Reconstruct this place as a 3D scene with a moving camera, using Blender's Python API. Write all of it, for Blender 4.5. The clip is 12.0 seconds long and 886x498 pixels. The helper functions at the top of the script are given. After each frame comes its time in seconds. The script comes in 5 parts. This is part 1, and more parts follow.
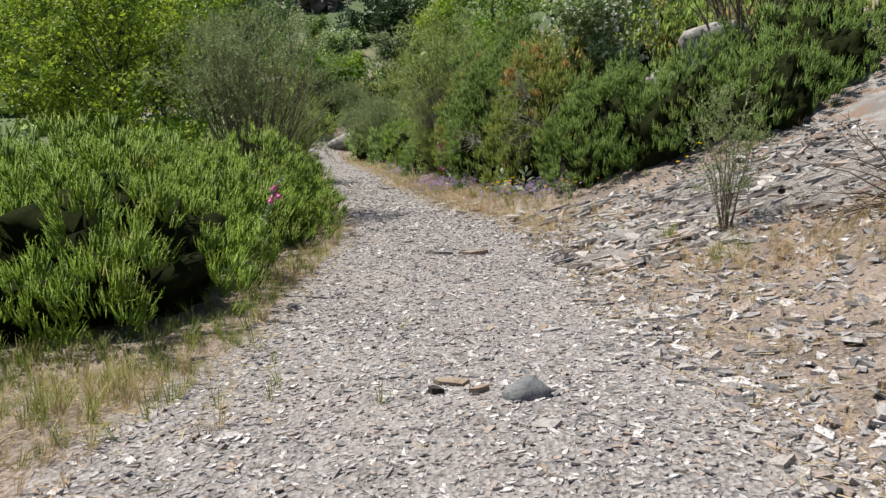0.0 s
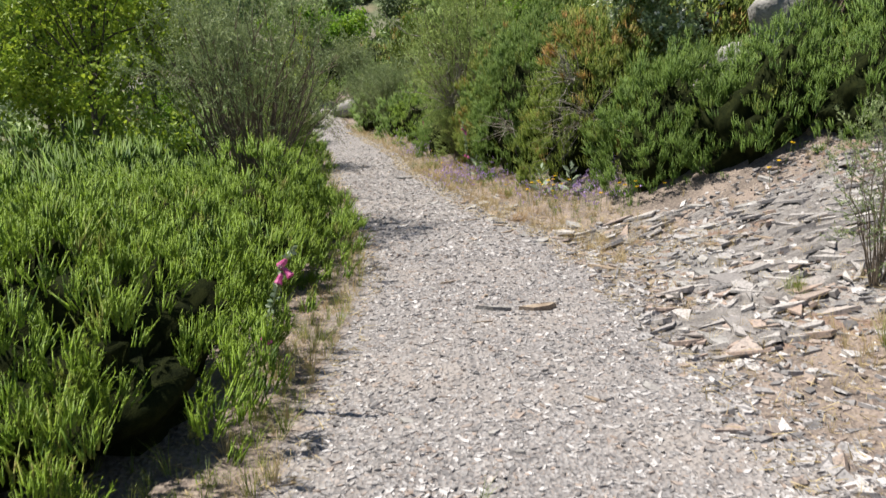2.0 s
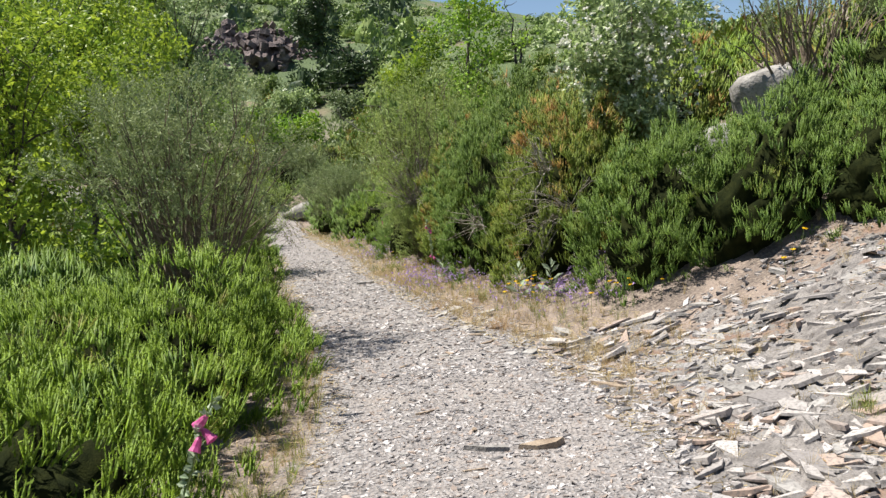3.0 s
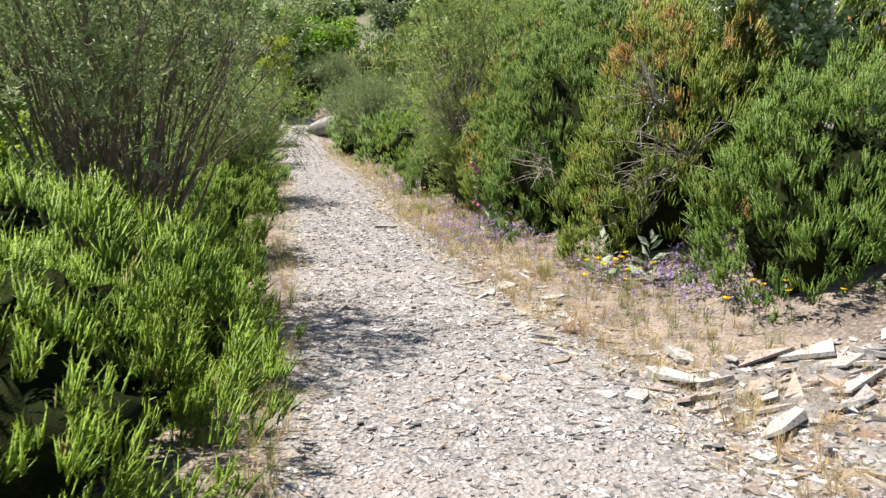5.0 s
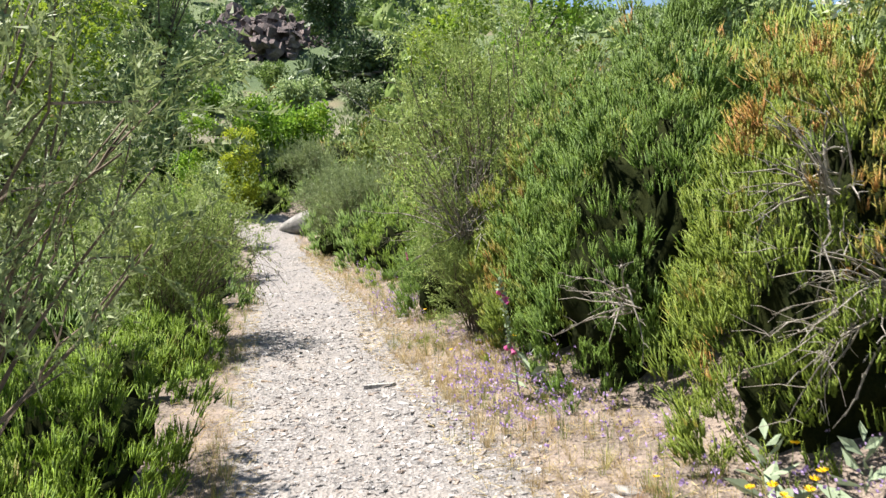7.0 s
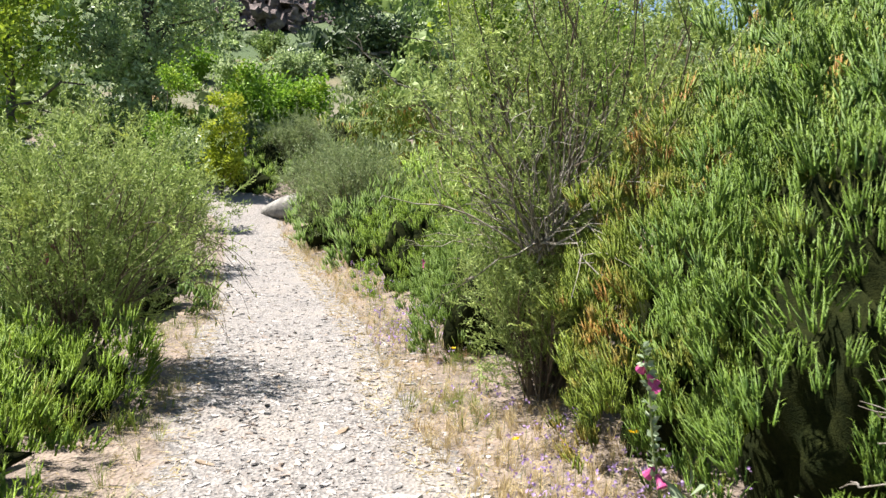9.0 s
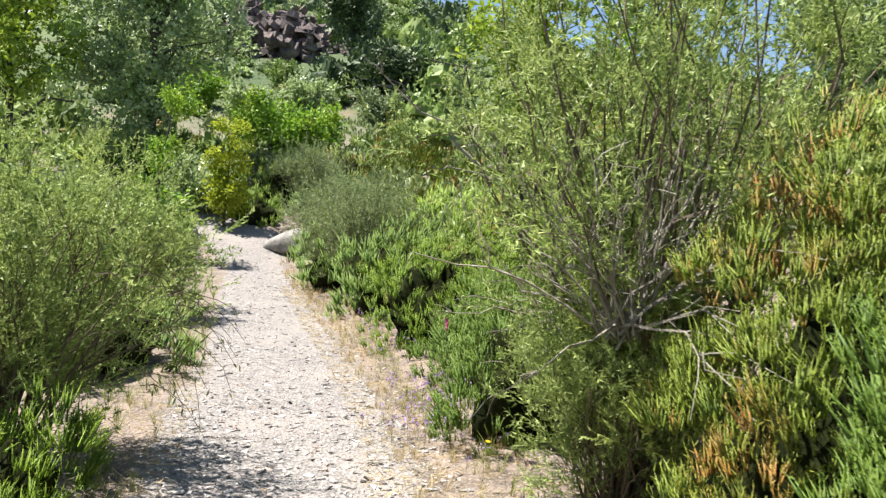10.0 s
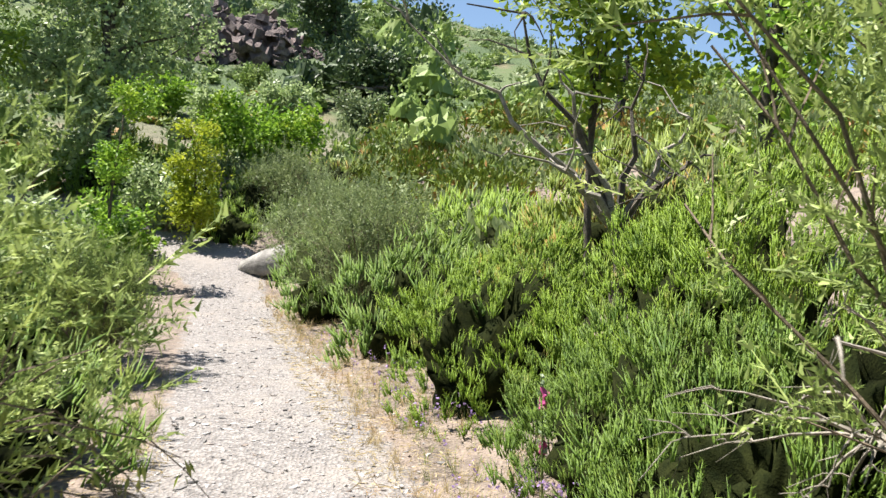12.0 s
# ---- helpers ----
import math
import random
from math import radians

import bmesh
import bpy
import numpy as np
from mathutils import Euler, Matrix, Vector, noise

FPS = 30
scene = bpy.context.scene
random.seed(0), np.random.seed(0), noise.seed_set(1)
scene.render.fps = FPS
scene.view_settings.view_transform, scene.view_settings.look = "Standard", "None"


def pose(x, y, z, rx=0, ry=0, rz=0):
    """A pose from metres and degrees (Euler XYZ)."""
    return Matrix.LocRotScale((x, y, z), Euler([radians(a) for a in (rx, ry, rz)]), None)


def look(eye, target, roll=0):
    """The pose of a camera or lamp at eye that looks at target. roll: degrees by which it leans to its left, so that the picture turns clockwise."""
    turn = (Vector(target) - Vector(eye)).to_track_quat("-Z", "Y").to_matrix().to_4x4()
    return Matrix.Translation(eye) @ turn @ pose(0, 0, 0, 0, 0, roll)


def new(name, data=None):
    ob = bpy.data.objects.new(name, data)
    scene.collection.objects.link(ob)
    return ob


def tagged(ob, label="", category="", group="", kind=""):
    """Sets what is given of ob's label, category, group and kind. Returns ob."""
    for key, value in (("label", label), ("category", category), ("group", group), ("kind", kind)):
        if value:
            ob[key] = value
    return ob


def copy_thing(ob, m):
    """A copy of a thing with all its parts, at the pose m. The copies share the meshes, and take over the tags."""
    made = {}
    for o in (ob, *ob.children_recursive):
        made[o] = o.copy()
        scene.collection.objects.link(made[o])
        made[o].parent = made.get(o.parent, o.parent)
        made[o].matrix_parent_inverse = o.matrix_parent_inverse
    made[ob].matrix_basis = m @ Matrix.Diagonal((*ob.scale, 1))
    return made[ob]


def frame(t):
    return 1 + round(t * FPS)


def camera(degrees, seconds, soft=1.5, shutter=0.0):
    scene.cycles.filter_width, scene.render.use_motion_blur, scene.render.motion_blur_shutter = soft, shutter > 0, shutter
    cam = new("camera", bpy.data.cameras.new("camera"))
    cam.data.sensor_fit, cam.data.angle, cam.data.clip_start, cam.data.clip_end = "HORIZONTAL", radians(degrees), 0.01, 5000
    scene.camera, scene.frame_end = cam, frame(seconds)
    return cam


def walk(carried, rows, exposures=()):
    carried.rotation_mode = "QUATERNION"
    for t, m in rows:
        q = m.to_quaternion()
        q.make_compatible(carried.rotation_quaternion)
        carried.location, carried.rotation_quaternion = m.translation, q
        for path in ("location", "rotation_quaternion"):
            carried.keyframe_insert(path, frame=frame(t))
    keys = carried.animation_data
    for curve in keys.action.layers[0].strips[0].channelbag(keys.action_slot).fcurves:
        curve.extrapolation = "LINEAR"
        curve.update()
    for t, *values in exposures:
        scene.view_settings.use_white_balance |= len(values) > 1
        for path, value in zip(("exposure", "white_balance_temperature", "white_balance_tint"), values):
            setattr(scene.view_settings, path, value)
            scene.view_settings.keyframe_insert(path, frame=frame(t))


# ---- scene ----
cam = camera(54.2, 12.0, 1.4, 0.15)
PATH = [
    (0, (0.074, 0.276, 1.072), (0.053, 2.255, 0.783), -1.6),
    (0.5, (0.019, 0.754, 1.089), (-0.009, 2.729, 0.774), -1.9),
    (1, (-0.184, 1.173, 1.22), (-0.216, 3.125, 0.784), -1.4),
    (1.5, (-0.258, 1.51, 1.299), (-0.278, 3.45, 0.812), -2.0),
    (2, (-0.269, 1.946, 1.496), (-0.295, 3.906, 1.099), -2.2),
    (2.5, (-0.346, 2.389, 1.523), (-0.343, 4.38, 1.336), -2.2),
    (3, (-0.354, 3.039, 1.416), (-0.273, 5.03, 1.24), -4.0),
    (3.5, (-0.392, 3.689, 1.42), (-0.305, 5.68, 1.248), -3.7),
    (3.7, (-0.461, 3.958, 1.393), (-0.404, 5.942, 1.148), -2.6),
    (5.3, (-0.429, 6.068, 1.347), (-0.406, 8.039, 1.005), 1.6),
    (5.5, (-0.416, 6.367, 1.385), (-0.407, 8.34, 1.058), 0.6),
    (6, (-0.493, 7.094, 1.486), (-0.42, 9.07, 1.185), -1.9),
    (6.5, (-0.532, 7.725, 1.483), (-0.461, 9.708, 1.23), -2.8),
    (7, (-0.585, 8.375, 1.53), (-0.538, 10.367, 1.358), -3.1),
    (7.2, (-0.629, 8.634, 1.513), (-0.574, 10.628, 1.377), -2.5),
    (8.8, (-0.968, 10.839, 1.433), (-0.866, 12.827, 1.239), 2.2),
    (9, (-0.95, 11.055, 1.4), (-0.864, 13.045, 1.224), 2.3),
    (9.5, (-0.973, 11.737, 1.436), (-0.899, 13.732, 1.314), 1.8),
    (10, (-1.084, 12.281, 1.446), (-1.014, 14.277, 1.352), 4.5),
    (10.5, (-1.226, 12.874, 1.452), (-1.334, 14.867, 1.329), 0.5),
    (11, (-1.418, 13.5, 1.441), (-1.477, 15.497, 1.34), 1.2),
    (11.5, (-1.507, 14.127, 1.364), (-1.494, 16.125, 1.281), 2.5),
    (12, (-1.552, 14.816, 1.366), (-1.424, 16.811, 1.304), 3.0),
]
walk(cam, [(t, look(eye, target, roll)) for t, eye, target, roll in PATH], [(0.0, 0.65), (1.5, 0.76), (3.0, 0.97), (6.0, 1.3), (9.0, 1.47), (12.0, 1.44)])

# ---- daylight ----
SUN_TO = Vector((-0.93, 0.30, 2.15)).normalized()
world = bpy.data.worlds.new("world")
scene.world = world
world.use_nodes = True
wn = world.node_tree
sky = wn.nodes.new("ShaderNodeTexSky")
sky.sky_type = "NISHITA"
sky.sun_disc = False
sky.sun_elevation = math.asin(SUN_TO.z)
sky.sun_rotation = math.atan2(SUN_TO.x, SUN_TO.y)
sky.altitude = 900
sky.ozone_density = 2.0
sky.dust_density = 0.4
wn.nodes["Background"].inputs["Strength"].default_value = 0.06
wn.links.new(sky.outputs[0], wn.nodes["Background"].inputs["Color"])
sun_data = bpy.data.lights.new("sun", "SUN")
sun_data.energy = 5.0
sun_data.angle = radians(0.53)
sun_data.color = (1.0, 0.95, 0.87)
sun = new("sun", sun_data)
sun.matrix_world = look(SUN_TO * 50, (0, 0, 0))


# ---- materials ----
def blank(name):
    m = bpy.data.materials.new(name)
    m.use_nodes = True
    t = m.node_tree
    return m, t, t.nodes["Principled BSDF"]


def node(t, kind, **sets):
    n = t.nodes.new(kind)
    for k, v in sets.items():
        n.inputs[k].default_value = v
    return n


def mix(t, fac, a, b):
    """Colour mix; each of fac, a, b is a socket or a value."""
    n = t.nodes.new("ShaderNodeMix")
    n.data_type = "RGBA"
    for i, v in ((0, fac), (6, a), (7, b)):
        if hasattr(v, "links"):
            t.links.new(v, n.inputs[i])
        elif i == 0:
            n.inputs[i].default_value = v
        else:
            n.inputs[i].default_value = (*v, 1)
    return n.outputs[2]


def ramp(t, value, lo, hi):
    n = t.nodes.new("ShaderNodeMapRange")
    n.interpolation_type = "SMOOTHSTEP"
    t.links.new(value, n.inputs[0])
    n.inputs[1].default_value, n.inputs[2].default_value = lo, hi
    return n.outputs[0]


def coords(t):
    return t.nodes.new("ShaderNodeNewGeometry").outputs["Position"]


def noise_tex(t, scale, detail=4.0, rough=0.6):
    n = node(t, "ShaderNodeTexNoise", Scale=scale, Detail=detail, Roughness=rough)
    t.links.new(coords(t), n.inputs["Vector"])
    return n.outputs[0]


def leaf_material(name, dark, light, patch, patch_at=(0.56, 0.70), scale=2.2, through_light=0.3, rough=0.5, fine=0.0):
    """Leaves: varied leaf by leaf and in patches, some light passing through."""
    m, t, p = blank(name)
    isl = t.nodes.new("ShaderNodeNewGeometry").outputs["Random Per Island"]
    if fine:
        sq = t.nodes.new("ShaderNodeMapRange")
        sq.inputs[3].default_value, sq.inputs[4].default_value = 0.3, 0.8
        t.links.new(isl, sq.inputs[0])
        isl = sq.outputs[0]
    c = mix(t, isl, dark, light)
    c = mix(t, ramp(t, noise_tex(t, scale, 3.0), *patch_at), c, patch)
    c = mix(t, ramp(t, noise_tex(t, scale * 6, 2.0), 0.42, 0.75), c, tuple(0.35 * a + 0.65 * b for a, b in zip(dark, light)))
    c = mix(t, ramp(t, noise_tex(t, scale * 2.6, 2.0), 0.52, 0.72), c, dark)
    if fine:
        c = mix(t, ramp(t, noise_tex(t, fine, 2.0), 0.5, 0.66), c, tuple(0.7 * a for a in dark))
        young = t.nodes.new("ShaderNodeAttribute")
        young.attribute_name = "young"
        tipped = mix(t, 0.3, c, (light[0] * 1.2, light[1] * 1.1, light[2]))
        c = mix(t, ramp(t, young.outputs["Fac"], 0.45, 1.0), c, tipped)
    t.links.new(c, p.inputs["Base Color"])
    p.inputs["Roughness"].default_value = rough
    p.inputs["Specular IOR Level"].default_value = 0.3
    tr = t.nodes.new("ShaderNodeBsdfTranslucent")
    t.links.new(c, tr.inputs[0])
    sh = t.nodes.new("ShaderNodeMixShader")
    sh.inputs[0].default_value = through_light
    t.links.new(p.outputs[0], sh.inputs[1])
    t.links.new(tr.outputs[0], sh.inputs[2])
    t.links.new(sh.outputs[0], t.nodes["Material Output"].inputs[0])
    return m


def solid_material(name, a, b, scale=8.0, rough=0.85, bump=0.3, dist=0.01):
    """Two colours mixed by noise at two scales, with fine relief."""
    m, t, p = blank(name)
    n1 = noise_tex(t, scale, 6.0, 0.65)
    n2 = noise_tex(t, scale * 9, 3.0)
    c = mix(t, ramp(t, n1, 0.32, 0.68), a, b)
    c = mix(t, ramp(t, n2, 0.45, 0.8), c, tuple(0.55 * v for v in a))
    t.links.new(c, p.inputs["Base Color"])
    p.inputs["Roughness"].default_value = rough
    bp = node(t, "ShaderNodeBump", Strength=bump, Distance=dist)
    t.links.new(n2, bp.inputs["Height"])
    t.links.new(bp.outputs[0], p.inputs["Normal"])
    return m


def chip_material(name, a, b, c3):
    """Slate chips: each its own grey, some tan."""
    m, t, p = blank(name)
    isl = t.nodes.new("ShaderNodeNewGeometry").outputs["Random Per Island"]
    w = t.nodes.new("ShaderNodeTexWhiteNoise")
    w.noise_dimensions = "1D"
    t.links.new(isl, w.inputs["W"])
    c = mix(t, isl, a, b)
    c = mix(t, ramp(t, w.outputs[0], 0.72, 0.9), c, c3)
    c = mix(t, ramp(t, noise_tex(t, 60, 4.0), 0.4, 0.75), c, tuple(0.6 * v for v in a))
    t.links.new(c, p.inputs["Base Color"])
    p.inputs["Roughness"].default_value = 0.7
    return m


HEATH = leaf_material("heath_leaf", (0.045, 0.1, 0.008), (0.25, 0.37, 0.026), (0.22, 0.15, 0.05), (0.6, 0.72), 2.2, 0.12, 0.6, 170.0)
HEATH_DEEP = leaf_material("heath_leaf_deep", (0.045, 0.1, 0.012), (0.155, 0.24, 0.028), (0.19, 0.195, 0.027), (0.58, 0.75), 2.2, 0.12, 0.6, 170.0)
HEATH_RUST = leaf_material("heath_leaf_rusty", (0.065, 0.11, 0.012), (0.215, 0.275, 0.027), (0.36, 0.17, 0.045), (0.51, 0.63), 1.9, 0.12, 0.6, 170.0)
BROOM = leaf_material("broom_leaf", (0.11, 0.165, 0.04), (0.5, 0.6, 0.2), (0.45, 0.5, 0.11), (0.55, 0.75), 2.2, 0.35)
BROOM_GREY = leaf_material("broom_leaf_grey", (0.09, 0.13, 0.05), (0.38, 0.45, 0.2), (0.24, 0.29, 0.08), (0.55, 0.7), 2.2, 0.3)
OAK = leaf_material("oak_leaf", (0.08, 0.19, 0.018), (0.36, 0.54, 0.06), (0.34, 0.42, 0.04), (0.55, 0.7), 0.9, 0.35)
OAK_YELLOW = leaf_material("young_oak_leaf", (0.09, 0.17, 0.02), (0.42, 0.52, 0.05), (0.2, 0.32, 0.035), (0.52, 0.66), 1.2, 0.4)
SAPLING = leaf_material("sapling_leaf", (0.2, 0.27, 0.02), (0.52, 0.56, 0.05), (0.34, 0.42, 0.04), (0.55, 0.7), 1.2, 0.4)
OAK_GREY = leaf_material("grey_oak_leaf", (0.11, 0.17, 0.055), (0.6, 0.7, 0.37), (0.28, 0.39, 0.1), (0.5, 0.65), 1.2, 0.35, 0.4)
FAR_GREEN = leaf_material("far_leaf", (0.08, 0.13, 0.035), (0.29, 0.4, 0.1), (0.27, 0.34, 0.09), (0.48, 0.62), 0.3, 0.2)
FAR_GREY = leaf_material("far_leaf_grey", (0.09, 0.13, 0.055), (0.33, 0.4, 0.19), (0.24, 0.3, 0.1), (0.48, 0.62), 0.3, 0.2)
PINE_DARK = leaf_material("dark_tree_leaf", (0.025, 0.045, 0.02), (0.1, 0.15, 0.055), (0.06, 0.1, 0.035), (0.5, 0.7), 1.0, 0.15)
STRAW = leaf_material("straw", (0.34, 0.26, 0.13), (0.62, 0.5, 0.28), (0.42, 0.27, 0.15), (0.54, 0.68), 1.3, 0.3, 0.7)
GRASS = leaf_material("green_grass", (0.1, 0.15, 0.02), (0.3, 0.34, 0.08), (0.45, 0.38, 0.16), (0.5, 0.64), 1.6, 0.3, 0.6)
VIOLET = leaf_material("violet_petal", (0.3, 0.2, 0.46), (0.5, 0.36, 0.64), (0.55, 0.38, 0.6), (0.5, 0.7), 3.0, 0.3, 0.6)
WHITE_PETAL = leaf_material("white_petal", (0.6, 0.6, 0.48), (0.8, 0.8, 0.74), (0.72, 0.72, 0.6), (0.5, 0.7), 3.0, 0.3, 0.6)
YELLOW_PETAL = leaf_material("yellow_petal", (0.75, 0.5, 0.01), (0.85, 0.62, 0.02), (0.8, 0.55, 0.02), (0.5, 0.7), 3.0, 0.25, 0.6)
PINK_PETAL = leaf_material("foxglove_petal", (0.42, 0.05, 0.2), (0.62, 0.12, 0.32), (0.66, 0.3, 0.42), (0.5, 0.7), 30.0, 0.25, 0.5)
PALE_LEAF = leaf_material("felted_leaf", (0.2, 0.27, 0.16), (0.36, 0.42, 0.29), (0.28, 0.34, 0.22), (0.5, 0.7), 9.0, 0.2, 0.8)
STEM_GREEN = solid_material("green_stem", (0.16, 0.21, 0.06), (0.22, 0.26, 0.1), 20)
TWIG = solid_material("twig_bark", (0.10, 0.075, 0.05), (0.2, 0.155, 0.11), 14, 0.9, 0.4)
# Near-black: the shade between heath shoots is put into this colour.
TWIG_SHADE = solid_material("inner_twig_shade", (0.01, 0.014, 0.005), (0.022, 0.026, 0.008), 14, 1.0, 0.4, 0.02)
TWIG_SHADE.node_tree.nodes["Principled BSDF"].inputs["Specular IOR Level"].default_value = 0.05
BARK = solid_material("oak_bark", (0.055, 0.045, 0.035), (0.13, 0.11, 0.085), 18, 0.95, 0.6, 0.02)
# Charred black of the snag; also painted shade for the hollow in the path.
CHARRED_AND_SHADE = solid_material("charred_wood_and_hollow_shade", (0.015, 0.014, 0.013), (0.04, 0.036, 0.03), 15, 0.9, 0.5)
DEADWOOD = solid_material("silver_deadwood", (0.17, 0.145, 0.115), (0.36, 0.33, 0.285), 16, 0.85, 0.4)
ROCK = solid_material("pale_slate_rock", (0.19, 0.178, 0.165), (0.37, 0.352, 0.33), 3.5, 0.85, 0.6, 0.02)
BEDROCK = solid_material("bare_slate_bedrock", (0.15, 0.135, 0.125), (0.31, 0.285, 0.265), 11.0, 0.9, 0.9, 0.02)
ROCK_PINK = solid_material("purple_crag_rock", (0.09, 0.07, 0.07), (0.26, 0.2, 0.185), 1.6, 0.9, 0.8, 0.15)
ROCK_DARK = solid_material("blue_grey_stone", (0.105, 0.11, 0.115), (0.17, 0.175, 0.175), 9, 0.75, 0.4)
ROCK_BROWN = solid_material("brown_stone", (0.2, 0.145, 0.10), (0.33, 0.26, 0.19), 9, 0.85, 0.5)
PLATES = chip_material("slate_plates", (0.21, 0.192, 0.182), (0.48, 0.445, 0.415), (0.36, 0.265, 0.21))
CHIPS = chip_material("slate_chips", (0.12, 0.112, 0.11), (0.58, 0.545, 0.525), (0.32, 0.25, 0.205))


def ground_material():
    """Trodden slate gravel along the path, tan litter and soil beside it, bare rock on the bank."""
    m, t, p = blank("ground_soil")

    def attr(name):
        n = t.nodes.new("ShaderNodeAttribute")
        n.attribute_name = name
        return n.outputs["Fac"]
    v = node(t, "ShaderNodeTexVoronoi", Scale=42.0)
    t.links.new(coords(t), v.inputs["Vector"])
    v2 = node(t, "ShaderNodeTexVoronoi", Scale=130.0)
    t.links.new(coords(t), v2.inputs["Vector"])
    hue = t.nodes.new("ShaderNodeSeparateColor")
    t.links.new(v.outputs["Color"], hue.inputs[0])
    hue2 = t.nodes.new("ShaderNodeSeparateColor")
    t.links.new(v2.outputs["Color"], hue2.inputs[0])
    grav = mix(t, hue.outputs[0], (0.105, 0.098, 0.097), (0.34, 0.32, 0.31))
    grav = mix(t, ramp(t, hue2.outputs[1], 0.5, 1.0), grav, (0.25, 0.215, 0.195))
    grav = mix(t, ramp(t, noise_tex(t, 1.1, 5.0), 0.45, 0.7), grav, (0.28, 0.25, 0.23))
    grav = mix(t, ramp(t, noise_tex(t, 9, 4.0), 0.56, 0.8), grav, (0.125, 0.115, 0.11))
    soil = mix(t, ramp(t, noise_tex(t, 3.0, 6.0), 0.35, 0.65), (0.115, 0.09, 0.075), (0.25, 0.195, 0.16))
    soil = mix(t, ramp(t, noise_tex(t, 40.0, 3.0), 0.45, 0.75), soil, (0.3, 0.245, 0.195))
    rock = mix(t, ramp(t, noise_tex(t, 2.6, 6.0), 0.35, 0.65), (0.16, 0.15, 0.14), (0.28, 0.265, 0.25))
    rock = mix(t, ramp(t, noise_tex(t, 5.0, 6.0), 0.47, 0.6), rock, (0.2, 0.135, 0.1))
    hill = mix(t, ramp(t, noise_tex(t, 0.09, 5.0), 0.4, 0.62), (0.05, 0.085, 0.025), (0.095, 0.13, 0.045))
    hill = mix(t, ramp(t, noise_tex(t, 0.35, 5.0), 0.55, 0.72), hill, (0.17, 0.14, 0.08))
    edge = noise_tex(t, 5.0, 5.0)
    add = t.nodes.new("ShaderNodeMath")
    add.operation = "ADD"
    t.links.new(edge, add.inputs[0])
    t.links.new(attr("gravel"), add.inputs[1])
    c = mix(t, ramp(t, add.outputs[0], 0.85, 1.12), soil, grav)
    add2 = t.nodes.new("ShaderNodeMath")
    add2.operation = "ADD"
    t.links.new(edge, add2.inputs[0])
    t.links.new(attr("rock"), add2.inputs[1])
    c = mix(t, ramp(t, add2.outputs[0], 0.9, 1.1), c, rock)
    c = mix(t, attr("hill"), c, hill)
    t.links.new(c, p.inputs["Base Color"])
    p.inputs["Roughness"].default_value = 0.9
    b1 = node(t, "ShaderNodeBump", Strength=0.9, Distance=0.02)
    t.links.new(v.outputs["Distance"], b1.inputs["Height"])
    b2 = node(t, "ShaderNodeBump", Strength=0.5, Distance=0.03)
    t.links.new(noise_tex(t, 22.0, 5.0), b2.inputs["Height"])
    t.links.new(b1.outputs[0], b2.inputs["Normal"])
    t.links.new(b2.outputs[0], p.inputs["Normal"])
    return m


# ---- lie of the land ----
EDGE_Y = [-60, 3, 4.5, 8.2, 9.5, 10.4, 11, 12, 14.5, 16, 18, 20.5, 24.5, 29, 30.5, 31.5, 36, 60]
EDGE_L = [-1.3, -1.3, -1.0, -0.97, -1.1, -1.25, -1.35, -1.5, -2.0, -2.25, -2.6, -2.95, -3.75, -4.6, -5.5, -7.5, -16, -20]
EDGE_R = [1.4, 1.3, 1.1, 0.9, 0.85, 0.5, 0.28, 0.02, -0.5, -0.85, -1.1, -1.6, -2.5, -3.5, -3.7, -4.4, -14, -18]


def edge_l(y):
    return np.interp(y, EDGE_Y, EDGE_L)


def edge_r(y):
    return np.interp(y, EDGE_Y, EDGE_R)


def wave(x, y, z=0.0, seed=0.0):
    """Smooth noise of about -1 to 1 from a few crossed sines."""
    return (np.sin(x * 1.7 + y * 0.9 + z * 1.3 + seed) + np.sin(x * -1.1 + y * 2.1 + z * 0.7 + seed * 1.7 + 1)
            + np.sin(x * 2.9 + y * -1.9 + z * 2.3 + seed * 2.3 + 2) * 0.6 + np.sin(x * 0.6 - y * 0.7 - z * 2.9 + seed * 0.7) * 0.8) / 2.6


def height(x, y):
    x, y = np.asarray(x, float), np.asarray(y, float)
    d = np.maximum(x - np.maximum(np.interp(y, EDGE_Y, EDGE_R), -3.6) - 0.15, 0.0)
    steep = np.interp(y, [8.5, 11.5, 22, 36, 55], [0.36, 0.5, 0.42, 0.16, 0.02])
    right = 14 * np.tanh((0.16 * np.minimum(d, 0.8) + steep * np.maximum(d - 0.8, 0.0)) / 14)
    le = np.maximum(np.interp(y, EDGE_Y, EDGE_L) - x, 0.0)
    left = -0.05 * np.minimum(le, 12) + 0.22 * np.maximum(le - 16, 0.0)
    ahead = 0.31 * np.clip(y - 29, 0, 31) + 0.33 * np.clip(y - 60, 0, 22) - 0.1 * np.maximum(y - 86, 0)
    tilt = -0.16 * np.clip(x, -60, 60) * np.clip((y - 54) / 26, 0, 1)
    start = -0.09 * np.clip(3.2 - y, 0, 4)
    far = np.clip((y - 30) / 60, 0, 1) + np.clip((np.abs(x) - 10) / 60, 0, 1)
    return (right + left + ahead + tilt + start + 0.016 * wave(x * 2.3, y * 2.3) + 0.03 * wave(x, y, 0, 4) * np.clip(d + le, 0, 1)
            + far * 0.9 * wave(x * 0.08, y * 0.08, 0, 2))


def ground_z(x, y):
    return float(height(x, y))


